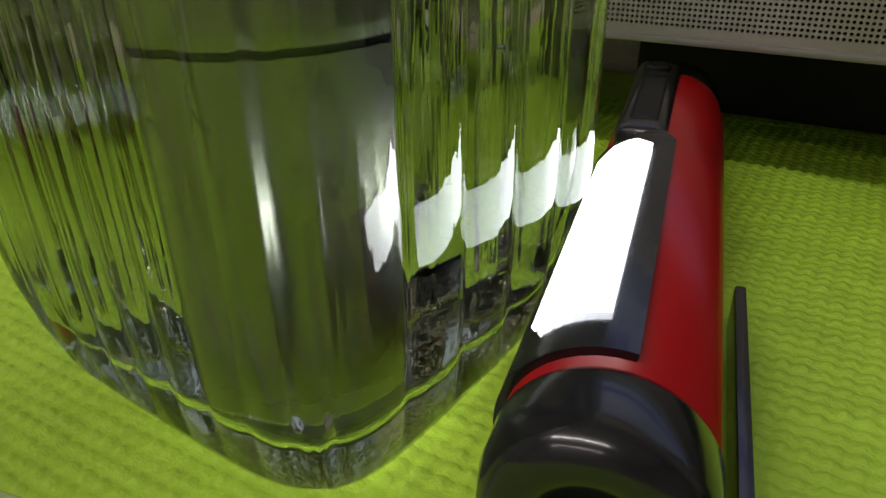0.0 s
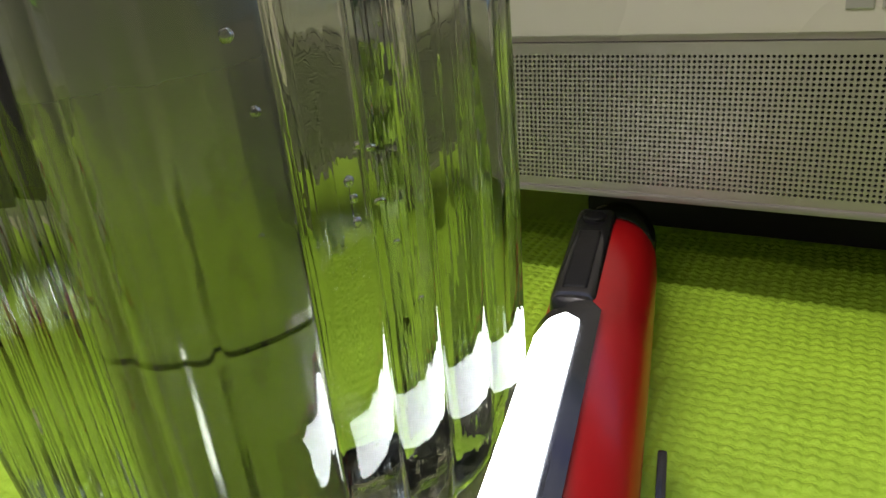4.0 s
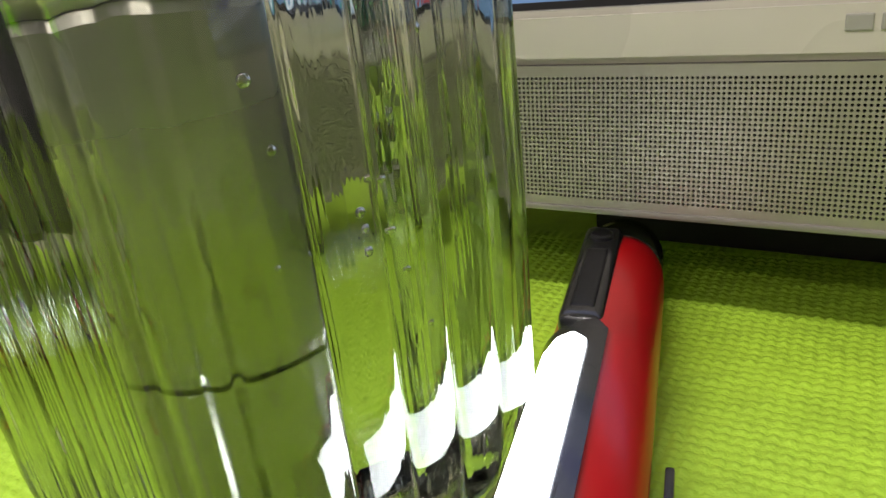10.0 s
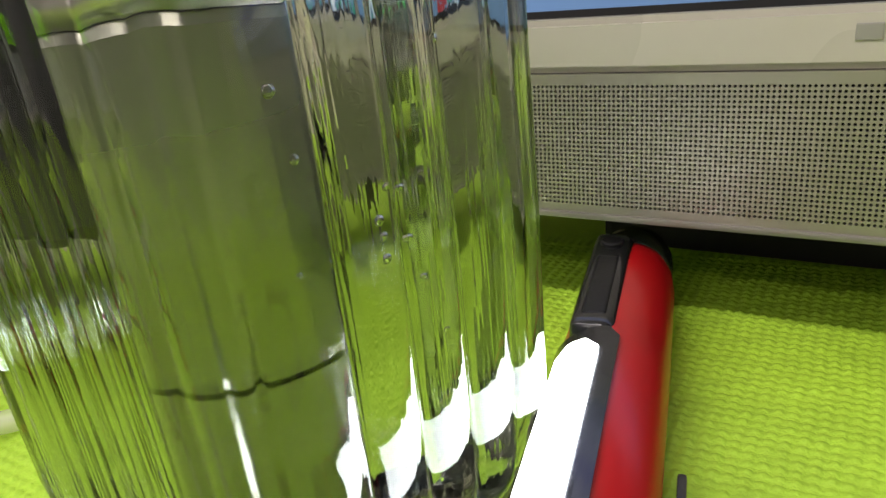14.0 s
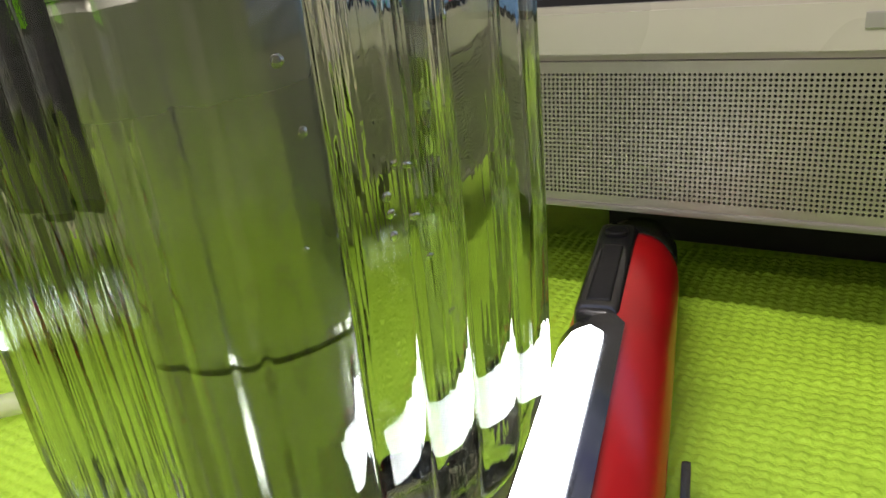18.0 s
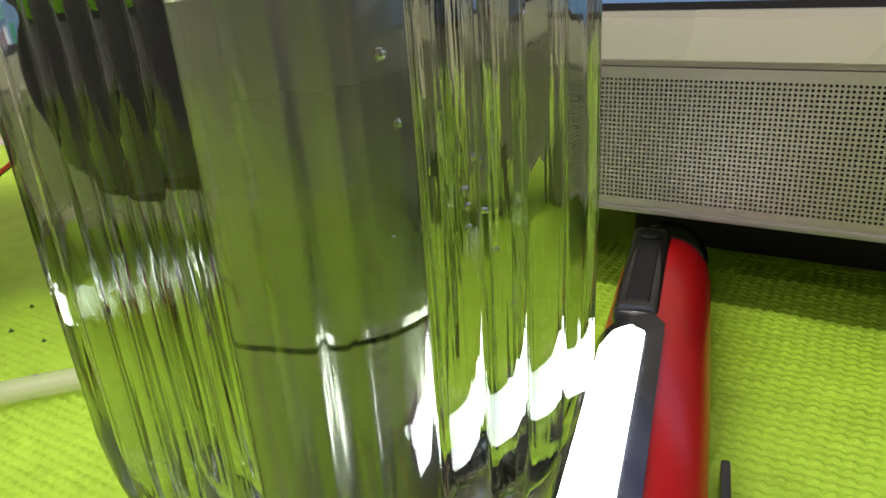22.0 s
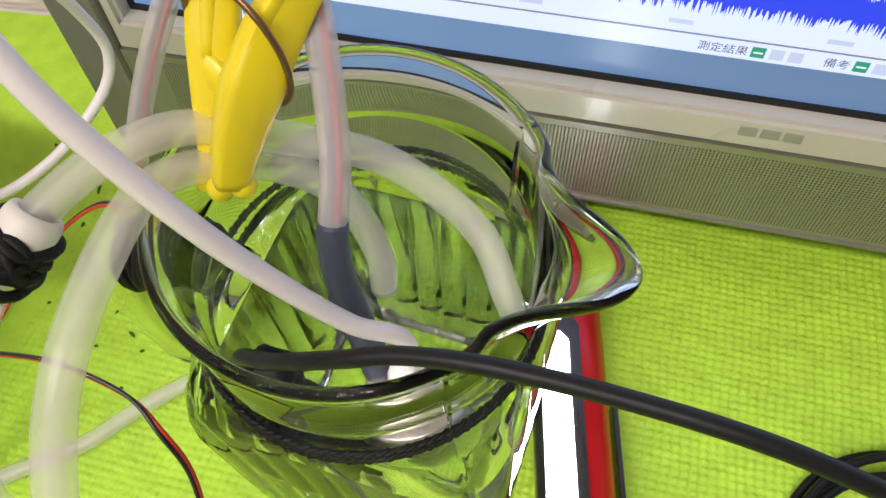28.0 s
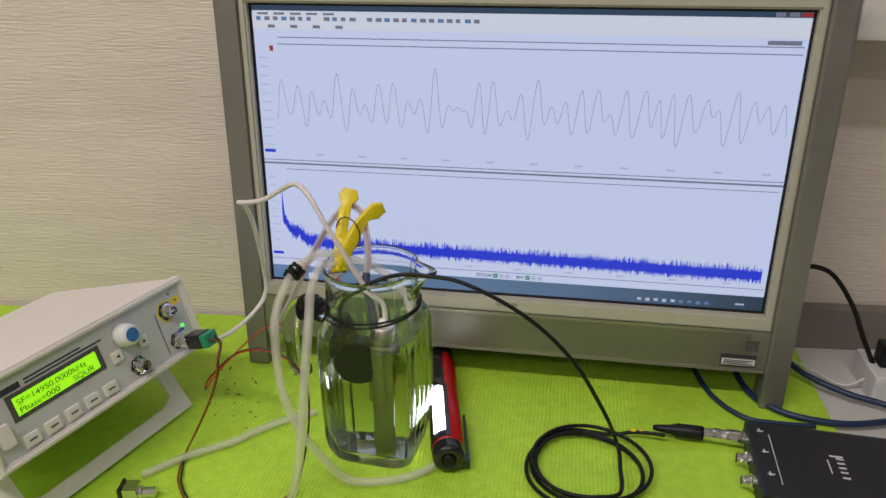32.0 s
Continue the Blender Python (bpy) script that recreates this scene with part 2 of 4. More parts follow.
def lathe(profile, n=32, m=None):
    """Turned shape about z: profile is a list of (radius, z)."""
    bm = bmesh.new()
    rings = []
    for r, z in profile:
        if r <= 1e-6:
            rings.append([bm.verts.new((0, 0, z))])
        else:
            rings.append([bm.verts.new((r * math.cos(2 * math.pi * k / n), r * math.sin(2 * math.pi * k / n), z)) for k in range(n)])
    for a, b in zip(rings, rings[1:]):
        for k in range(n):
            j = (k + 1) % n
            q = [a[k % len(a)], a[j % len(a)], b[j % len(b)], b[k % len(b)]]
            q = [v for i, v in enumerate(q) if v not in q[:i]]
            if len(q) > 2:
                bm.faces.new(q)
    bmesh.ops.recalc_face_normals(bm, faces=bm.faces)
    if m is not None:
        bmesh.ops.transform(bm, matrix=m, verts=bm.verts)
    return bm


def along(p, q):
    """Pose that turns z onto the way from p to q, at p."""
    d = Vector(q) - Vector(p)
    return Matrix.Translation(p) @ d.to_track_quat("Z", "Y").to_matrix().to_4x4()


def spline(points, per=10):
    P = [Vector(p) for p in points]
    P = [2 * P[0] - P[1]] + P + [2 * P[-1] - P[-2]]
    out = []
    for i in range(1, len(P) - 2):
        a, b, c, d = P[i - 1:i + 3]
        for k in range(per):
            t = k / per
            out.append(0.5 * (2 * b + (c - a) * t + (2 * a - 5 * b + 4 * c - d) * t * t + (3 * b - a - 3 * c + d) * t ** 3))
    out.append(P[-2])
    return out


def sweep(points, radius, n=10, per=10, smooth_path=True, flat=1.0, caps=True, radii=None):
    """A round (or flattened) rod along the points."""
    P = spline(points, per) if smooth_path else [Vector(p) for p in points]
    bm = bmesh.new()
    up = Vector((0, 0, 1))
    prev = None
    rings = []
    for i, p in enumerate(P):
        t = (P[min(i + 1, len(P) - 1)] - P[max(i - 1, 0)]).normalized()
        if prev is None:
            a = t.cross(up if abs(t.z) < 0.9 else Vector((1, 0, 0))).normalized()
        else:
            a = (prev - t * prev.dot(t)).normalized()
        prev = a
        b = t.cross(a)
        r = radius if radii is None else radii[0] + (radii[1] - radii[0]) * i / (len(P) - 1)
        rings.append([bm.verts.new(p + r * (math.cos(2 * math.pi * k / n) * a + flat * math.sin(2 * math.pi * k / n) * b)) for k in range(n)])
    for u, v in zip(rings, rings[1:]):
        for k in range(n):
            bm.faces.new((u[k], u[(k + 1) % n], v[(k + 1) % n], v[k]))
    if caps:
        bm.faces.new(rings[0][::-1])
        bm.faces.new(rings[-1])
    bmesh.ops.recalc_face_normals(bm, faces=bm.faces)
    return bm


def empty(name, m, label, category, group="", kind=""):
    ob = new(name)
    ob.matrix_world = m
    ob.empty_display_size = 0.02
    return tagged(ob, label, category, group, kind)


def prism(outline, z0, z1, bevel=0.0):
    """Upright prism over an outline of (x, y)."""
    bm = bmesh.new()
    lo = [bm.verts.new((x, y, z0)) for x, y in outline]
    hi = [bm.verts.new((x, y, z1)) for x, y in outline]
    n = len(outline)
    bm.faces.new(lo[::-1])
    top = bm.faces.new(hi)
    for k in range(n):
        bm.faces.new((lo[k], lo[(k + 1) % n], hi[(k + 1) % n], hi[k]))
    bmesh.ops.recalc_face_normals(bm, faces=bm.faces)
    if bevel:
        bmesh.ops.bevel(bm, geom=list(top.edges), offset=bevel, segments=2, profile=0.7, affect="EDGES")
    return bm


def rrect(w, h, r, n=5):
    out = []
    for cx, cy, a0 in ((w / 2 - r, h / 2 - r, 0), (-w / 2 + r, h / 2 - r, 90), (-w / 2 + r, -h / 2 + r, 180), (w / 2 - r, -h / 2 + r, 270)):
        for k in range(n + 1):
            a = radians(a0 + 90 * k / n)
            out.append((cx + r * math.cos(a), cy + r * math.sin(a)))
    return out


def frame_ring(outer, inner, depth, bevel=0.0):
    """A rectangular frame in xz, front at y=0: outer and inner are (x0, x1, z0, z1)."""
    bm = bmesh.new()
    def rect(r, y):
        x0, x1, z0, z1 = r
        return [bm.verts.new(p) for p in ((x0, y, z0), (x1, y, z0), (x1, y, z1), (x0, y, z1))]
    of, inf, ob_, ib = rect(outer, 0), rect(inner, 0), rect(outer, depth), rect(inner, depth)
    for k in range(4):
        j = (k + 1) % 4
        for q in ((of[k], of[j], inf[j], inf[k]), (ob_[k], ib[k], ib[j], ob_[j]), (of[k], ob_[k], ob_[j], of[j]), (inf[k], inf[j], ib[j], ib[k])):
            bm.faces.new(q)
    bmesh.ops.recalc_face_normals(bm, faces=bm.faces)
    if bevel:
        bmesh.ops.bevel(bm, geom=[e for e in bm.edges if all(v.co.y < 1e-6 for v in e.verts) and len({v.co.x for v in e.verts}) + len({v.co.z for v in e.verts}) == 3], offset=bevel, segments=2, affect="EDGES")
    return bm


# ---- room ----
WALL_Y, DESK_Z = 0.128, -0.004
wn = part("wall_north", box(-2.4, 2.4, 0, 0.12, -0.75, 1.75), M_WALL)
wn.matrix_world = pose(0, WALL_Y, 0, 0, 0, 4.0)
tagged(wn, "beige wallpaper wall with fine horizontal relief", "wall", kind="structure")
# Unseen walls, floor and ceiling, added to shape the room's bounced light.
for nm, a in (("wall_south", (-2.2, 2.2, -2.6, -2.5, -0.75, 1.75)), ("wall_west", (-2.3, -2.2, -2.6, 0.28, -0.75, 1.75)), ("wall_east", (2.2, 2.3, -2.6, 0.28, -0.75, 1.75))):
    tagged(part(nm, box(*a), M_ROOM), "unseen grey room wall added to dim reflections", "wall", kind="structure")
tagged(part("floor", box(-2.3, 2.3, -2.6, 0.28, -0.8, -0.75), M_DESK), "unseen light floor added to bounce light", "floor", kind="structure")
tagged(part("ceiling", box(-2.3, 2.3, -2.6, 0.28, 1.75, 1.8), M_CEIL), "unseen white ceiling added to brighten the glass rim", "ceiling", kind="structure")
desk = empty("desk", pose(0, 0, 0), "white desk with a low grey upstand along the wall", "desk")
part("desktop", box(-0.95, 0.95, -0.62, 0.058, -0.034, DESK_Z, 0.003), M_DESK, desk)
part("desk_back", prism([(-0.95, 0.0585), (0.95, 0.0585), (0.95, 0.193), (-0.95, 0.0605)], -0.034, DESK_Z), M_DESK, desk)
part("upstand", box(0.25, 0.95, -0.02, -0.003, DESK_Z, 0.048, 0.002), M_UPSTAND, desk, "grey upstand", m=pose(0, WALL_Y, 0, 0, 0, 4.0))
for lx in (-0.9, 0.9):
    for ly in (-0.55, 0.03):
        part("leg", box(lx - 0.02, lx + 0.02, ly - 0.02, ly + 0.02, -0.75, -0.034), M_SILVER, desk)


def axis(fine0, fine1, step, lo, hi, coarse):
    a = list(np.arange(lo, fine0, coarse)) + list(np.arange(fine0, fine1, step)) + list(np.arange(fine1, hi + 1e-6, coarse))
    return np.array(a)


def weave(x, y):
    """Height of the rubbery woven mat: staggered knots along ribs."""
    px, py = 0.0038, 0.0034
    x = x + 0.0003 * np.sin(y * 91 + 2 * np.sin(x * 37)) + 0.0003 * np.sin(y * 211 + x * 63)
    y = y + 0.00025 * np.sin(x * 83 + 1.5 * np.sin(y * 41))
    row = np.floor(y / py)
    u = x / px
    fx, fy = np.abs(np.sin(np.pi * u)), np.abs(np.sin(np.pi * y / py))
    h = 0.00105 * (fx ** 1.3) * (fy ** 0.7) * (1 + 0.35 * np.sin(x * 310 + row) * np.sin(row * 2.7 + x * 120))
    return h + 0.00015 * np.sin(x * 410 + 3 * np.sin(y * 130)) * np.sin(y * 380)


gx, gy = axis(-0.30, 0.14, 0.0009, -0.80, 0.338, 0.01), axis(-0.26, 0.07, 0.0008, -0.60, 0.125, 0.01)
X, Y = np.meshgrid(gx, gy)
YS = Y + 0.070 * X * np.clip(Y / 0.125, 0, 1)
fine = ((X > -0.30) & (X < 0.14) & (Y > -0.26) & (Y < 0.07)).astype(float)
Z = weave(X, Y) * fine - 0.0010 + 0.0006 * (1 - fine)
nx, ny = len(gx), len(gy)
idx = np.arange(nx * ny).reshape(ny, nx)
quads = np.stack([idx[:-1, :-1], idx[:-1, 1:], idx[1:, 1:], idx[1:, :-1]], -1).reshape(-1, 4)
mat_ob = mesh_object("table_mat", np.stack([X, YS, Z], -1).reshape(-1, 3).tolist(), quads.tolist(), M_MAT, smooth=True)
tagged(mat_ob, "bright lime green woven rubbery mat covering the desk", "mat", kind="structure")

# ---- all-in-one computer ----
pc = empty("all_in_one_computer", pose(0, -0.002, 0, -3, 0, 0), "silver and white all-in-one computer standing on the mat, screen on", "computer")
SX0, SX1, SZ0, SZ1 = -0.2545, 0.2545, 0.101, 0.387
for s in (-1, 1):
    xs = sorted((s * 0.2625, s * 0.2855))
    part("side_frame", box(xs[0], xs[1], -0.003, 0.026, 0.0, 0.412, 0.003), M_SILVER, pc, "silver upright frame that forms a foot")
part("top_frame", box(-0.2622, 0.2622, -0.002, 0.024, 0.3975, 0.411, 0.002), M_SILVER, pc)
part("bezel", frame_ring((-0.2622, 0.2622, 0.0852, 0.3972), (SX0, SX1, SZ0, SZ1), 0.022, 0.002), M_BEZEL, pc, "off-white glossy bezel")
part("back_cover", box(-0.272, 0.272, 0.0265, 0.085, 0.048, 0.405, 0.006), M_GREYSIDE, pc, "dark grey back cover")
part("speaker_chassis", box(-0.262, 0.262, 0.004, 0.026, 0.0412, 0.0848), M_BLACKIN, pc)
part("speaker_lip", box(-0.2622, 0.2622, -0.001, 0.03, 0.0392, 0.0412, 0.0007), M_SILVER, pc)
# Stand coloured black to give the deep shade under the computer.
part("rear_stand", box(-0.10, 0.10, 0.075, 0.115, 0.0, 0.06, 0.004), M_BLACKIN, pc)

# perforated speaker panel: square cells with eight-sided holes
PITCH, HOLE = 0.00142, 0.00046
cols, rws = int(0.49 / PITCH), 27
px0, pz0 = -cols * PITCH / 2, 0.0436
ang = np.arange(8) * math.pi / 4 + math.pi / 8
inner = np.stack([HOLE * np.cos(ang), HOLE * np.sin(ang)], -1)
sq = np.array([(1, .42), (.42, 1), (-.42, 1), (-1, .42), (-1, -.42), (-.42, -1), (.42, -1), (1, -.42)]) * PITCH / 2
sq = np.where(np.abs(sq) > 0.9 * PITCH / 2, np.sign(sq) * PITCH / 2, sq)
V, F = [], []
for r in range(rws):
    for c in range(cols):
        cx, cz, o = px0 + (c + 0.5) * PITCH, pz0 + (r + 0.5) * PITCH, len(V)
        V += [(cx + a, 0.0, cz + b) for a, b in sq] + [(cx + a, 0.0, cz + b) for a, b in inner] + [(cx + a, 0.001, cz + b) for a, b in inner]
        for k in range(8):
            j = (k + 1) % 8
            F += [(o + k, o + j, o + 8 + j, o + 8 + k), (o + 8 + k, o + 8 + j, o + 16 + j, o + 16 + k)]
        for k, (sx, sz) in zip((0, 2, 4, 6), ((1, 1), (-1, 1), (-1, -1), (1, -1))):
            V.append((cx + sx * PITCH / 2, 0.0, cz + sz * PITCH / 2))
            F.append((o + k, len(V) - 1, o + k + 1))
panel = mesh_object("speaker_grille", V, F, M_PERF, pc, label="silver panel with rows of fine round holes")
panel["kind"] = "stuff"
px1, pz1 = -px0, pz0 + rws * PITCH
part("speaker_edge", frame_ring((-0.2622, 0.2622, 0.0412, 0.0850), (px0, px1, pz0, pz1), 0.003), M_PERF, pc)
# maker's mark as plain strokes
for x0, x1 in ((-.0092, -.0030), (-.0014, .0051), (.0065, .0128)):
    part("mark_block", box(x0, x1, -0.0006, 0.0005, .0925, .0966, 0.0004), M_LOGO, pc)
# stickers on the lower right of the panel
part("sticker", box(0.2185, 0.2525, -0.0016, -0.0006, 0.0455, 0.0585), M_TEXT, pc, "black and white licence sticker")
part("sticker_label", box(0.2195, 0.2515, -0.0021, -0.0017, 0.0475, 0.0545), M_PRINTW, pc)
for k in range(3):
    part("text_bar", box(0.2215, 0.249 - 0.004 * (k % 2), -0.0026, -0.0022, 0.0487 + 0.0018 * k, 0.0494 + 0.0018 * k), M_TEXT, pc)
part("badge", box(0.2405, 0.2525, -0.0014, -0.0006, 0.064, 0.0745), M_GREYSIDE, pc, "dark metallic badge")

# screen picture
SY = 0.010
part("screen", box(SX0, SX1, SY, SY + 0.004, SZ0, SZ1), M_SCR, pc, "lit screen showing two graphs")


def on_screen(u0, u1, v0, v1, mat, name, lift=0.0003):
    """u to the right, v up, both 0 to 1 over the screen."""
    w, h = SX1 - SX0, SZ1 - SZ0
    return part(name, box(SX0 + u0 * w, SX0 + u1 * w, SY - lift, SY - lift + 0.0002, SZ0 + v0 * h, SZ0 + v1 * h), mat, pc)


on_screen(0, 1, 0.0, 0.06, M_TASK, "taskbar", 0.0004)
part("screen_border", frame_ring((SX0 - 0.0005, SX1 + 0.0005, SZ0 - 0.0005, SZ1 + 0.0005), (SX0 + 0.0022, SX1 - 0.0022, SZ0 + 0.0022, SZ1 - 0.0022), 0.002), M_BLACKIN, pc, "black border round the screen", m=Matrix.Translation((0, SY - 0.002, 0)))
on_screen(0, 1, 0.975, 1.0, M_SCRD, "title_bar", 0.0004)
on_screen(0, 1, 0.915, 0.975, M_SCRW, "toolbar", 0.0003)
for u0, u1, v0, v1 in ((0.05, 0.99, 0.866, 0.869), (0.05, 0.99, 0.888, 0.891), (0, 1, 0.452, 0.458), (0, 1, 0.466, 0.4685), (0.05, 0.99, 0.433, 0.435), (0, 1, 0.087, 0.089)):
    on_screen(u0, u1, v0, v1, M_SCRL, "divider", 0.0005)
random.seed(3)
for k in range(26):
    u = 0.012 + 0.0165 * k
    if k not in (7, 12):
        on_screen(u, u + 0.008 + 0.004 * random.random(), 0.944, 0.956, M_SCRL if k % 3 else M_SCRB, "tool_icon", 0.0006)
for k in range(9):
    on_screen(0.012 + 0.022 * k, 0.012 + 0.022 * k + 0.014, 0.92, 0.93, M_SCRL if k % 2 else M_SCRW, "tool_icon", 0.0006)
for k in range(5):
    on_screen(0.015 + 0.032 * k, 0.036 + 0.032 * k, 0.962, 0.969, M_SCRL, "menu_bar_text", 0.0006)
for k in range(11):
    on_screen(0.115 + 0.084 * k, 0.131 + 0.084 * k, 0.488, 0.494, M_SCRN, "axis_number", 0.0006)
    on_screen(0.012, 0.03, 0.52 + 0.03 * k, 0.5235 + 0.03 * k, M_SCRN, "axis_number", 0.0006)
    if k < 10:
        on_screen(0.115 + 0.1 * k, 0.131 + 0.1 * k, 0.1, 0.106, M_SCRN, "axis_number", 0.0006)
        on_screen(0.012, 0.026, 0.13 + 0.03 * k, 0.133 + 0.03 * k, M_SCRN, "axis_number", 0.0006)
on_screen(0.008, 0.03, 0.494, 0.505, M_SCRF, "axis_marker", 0.0006)
on_screen(0.008, 0.03, 0.105, 0.115, M_SCRF, "axis_marker", 0.0006)
on_screen(0.034, 0.041, 0.845, 0.862, M_SCRR, "trigger_mark", 0.0006)
on_screen(0.93, 0.985, 0.895, 0.908, M_SCRL, "plain_mark", 0.0006)
for u in (0.936, 0.958):
    on_screen(u, u + 0.016, 0.978, 0.99, M_SCRL, "window_button", 0.0006)
on_screen(0.978, 0.996, 0.978, 0.99, M_SCRR, "window_button", 0.0006)
for u in (0.478, 0.543):
    on_screen(u - 0.005, u + 0.004, 0.066, 0.081, M_SCRG, "status_icon", 0.0006)
    on_screen(u - 0.0035, u + 0.0025, 0.0725, 0.0745, M_SCRW, "icon_cross", 0.0008)
    for d in (0.012, 0.024):
        on_screen(u - 0.005 + d, u + 0.004 + d, 0.066, 0.081, M_SCRN, "status_icon", 0.0006)
    words = bpy.data.curves.new("status_text", "FONT")
    words.body, words.size = ("測定結果" if u < 0.5 else "備考"), 0.0042
    words.materials.append(M_SCRK)
    wo = new("status_text", words)
    wo.parent = pc
    wo.matrix_local = pose(SX0 + (u - (0.040 if u < 0.5 else 0.024)) * (SX1 - SX0), SY - 0.0007, SZ0 + 0.0685 * (SZ1 - SZ0), 90, 0, 0)
for k in range(9):
    on_screen(0.76 + 0.016 * k, 0.768 + 0.016 * k, 0.019 - 0.002 * (k % 2), 0.029, M_SCRN if k < 5 else M_SCRB, "tray_icon", 0.0006)
on_screen(0.945, 0.962, 0.025, 0.031, M_SCRN, "clock_bar", 0.0006)
for k, mt in enumerate((M_SCRB, M_SCRG, M_SCRW, M_SCRR)):
    on_screen(0.012 + 0.035 * k, 0.03 + 0.035 * k, 0.008, 0.034, mt, "task_icon", 0.0006)

# wave trace of the upper graph: sums of sines, drawn as a thin ribbon
w, h = SX1 - SX0, SZ1 - SZ0


def ribbon(name, us, lo, hi, mat, lift=0.0007):
    V = [(SX0 + u * w, SY - lift, SZ0 + v * h) for u, a, b in zip(us, lo, hi) for v in (a, b)]
    F = [(2 * k, 2 * k + 2, 2 * k + 3, 2 * k + 1) for k in range(len(us) - 1)]
    return mesh_object(name, V, F, mat, pc)


us = np.linspace(0.04, 0.985, 900)
tr = 0.668 + 0.05 * np.sin(us * 232 + 1.1) + 0.035 * np.sin(us * 163 + 0.4) + 0.028 * np.sin(us * 96 + 2) * np.sin(us * 31)
tr = tr + 0.03 * np.sin(us * 290) * np.maximum(0, np.sin(us * 17 + 1))
slope = np.abs(np.gradient(tr, us)) * h / w
ribbon("wave_trace", us, tr - 0.0008 * np.sqrt(1 + slope ** 2), tr + 0.0008 * np.sqrt(1 + slope ** 2), M_SCRT)
us = np.linspace(0.034, 0.985, 1500)
rs = np.random.RandomState(5)
base = 0.118 + 0.100 * np.exp(-(us - 0.034) / 0.022) + 0.02 * np.exp(-((us - 0.068) / 0.008) ** 2) + 0.014 + 0.020 * (1 - us)
ribbon("spectrum_trace", us, base - 0.006 - 0.022 * rs.rand(1500) ** 1.5, base + 0.018 + 0.03 * rs.rand(1500) ** 1.5 + 0.11 * np.exp(-((us - 0.0365) / 0.0012) ** 2), M_SCRF)

# ---- glass jug ----
JC, JROT, ZS = (-0.1052, -0.1142), -4.5, 1.018
jug = empty("glass_jug", pose(JC[0], JC[1], 0, 0, 0, JROT), "fluted square glass jug with handle and spout, sides tinted for missing shade, filled with water", "jug")
NA = 480
th = np.arange(NA) * 2 * math.pi / NA


def ease(z, z0, z1):
    k = min(1.0, max(0.0, (z - z0) / (z1 - z0)))
    return k * k * (3 - 2 * k)


def shift(z):
    """The neck sits a little off the middle of the body."""
    k = ease(z, 0.105, 0.150)
    return -0.0020 * k, 0.0006 * k


def section(half, n, flute):
    """Radius round a squarish section with exponent n and vertical flutes of the given depth."""
    c, s = np.abs(np.cos(th)), np.abs(np.sin(th))
    r = half / (c ** n + s ** n) ** (1 / n)
    t = np.where(c > s, np.tan(th), 1 / np.where(np.abs(np.sin(th)) < 1e-6, 1e-6, np.tan(th)))
    broad = (np.cos(th) > 0) & (c >= s)
    k = np.where(broad, np.abs(2 * ((2.75 * t + 0.5) % 1.0) - 1), np.abs(2 * ((4.5 * t) % 1.0) - 1))
    shallow = r + 0.0004 - flute * (1.0 * k ** 2 + 0.2 * k ** 10)
    return np.where(broad, shallow, r - flute + flute * 0.75 * (1 - 0.85 * k ** 2 - 0.15 * k ** 8))


def spout(r, z, tip):
    """Pulls the ring out into a lip at the angle 0."""
    d = np.abs((th + radians(1.5) + math.pi) % (2 * math.pi) - math.pi)
    return r + tip * (0.5 + 0.5 * np.cos(np.pi * np.clip(d / 0.46, 0, 1))) ** 1.35 - 0.09 * tip * np.exp(-((d - 0.50) / 0.09) ** 2)


def ring(z, half, n, flute=0.0, tip=0.0):
    r = spout(section(half, n, flute), z, tip)
    dx, dy = shift(z)
    return np.stack([r * np.cos(th) + dx, r * np.sin(th) + dy, np.full(NA, z * ZS)], -1)


OUT = [(0.0006, 0.030, 4, 0, 0), (0.0, 0.0345, 4.5, 0, 0), (0.0008, 0.0370, 5, 0, 0), (0.004, 0.0386, 6, 0.0002, 0), (0.011, 0.0402, 8, 0.0008, 0), (0.02, 0.0414, 11, 0.0011, 0), (0.03, 0.0420, 13, 0.0012, 0), (0.07, 0.0424, 14, 0.0012, 0),
       (0.114, 0.0425, 14, 0.0012, 0), (0.124, 0.0424, 9, 0.0008, 0), (0.131, 0.0420, 6, 0.0001, 0), (0.136, 0.0415, 4, 0, 0), (0.140, 0.0411, 2.8, 0, 0),
       (0.143, 0.04092, 2.2, 0, 0), (0.148, 0.04053, 2, 0, 0), (0.1525, 0.04072, 2, 0, 0), (0.157, 0.04072, 2, 0, 0), (0.16, 0.0413, 2, 0, 0), (0.1625, 0.04092, 2, 0, 0.001), (0.168, 0.04034, 2, 0, 0.004), (0.175, 0.04034, 2, 0, 0.009), (0.179, 0.04072, 2, 0, 0.0125), (0.1808, 0.04169, 2, 0, 0.0153), (0.182, 0.04207, 2, 0, 0.0158), (0.1832, 0.04207, 2, 0, 0.016), (0.184, 0.04159, 2, 0, 0.0159), (0.1844, 0.04092, 2, 0, 0.0157)]
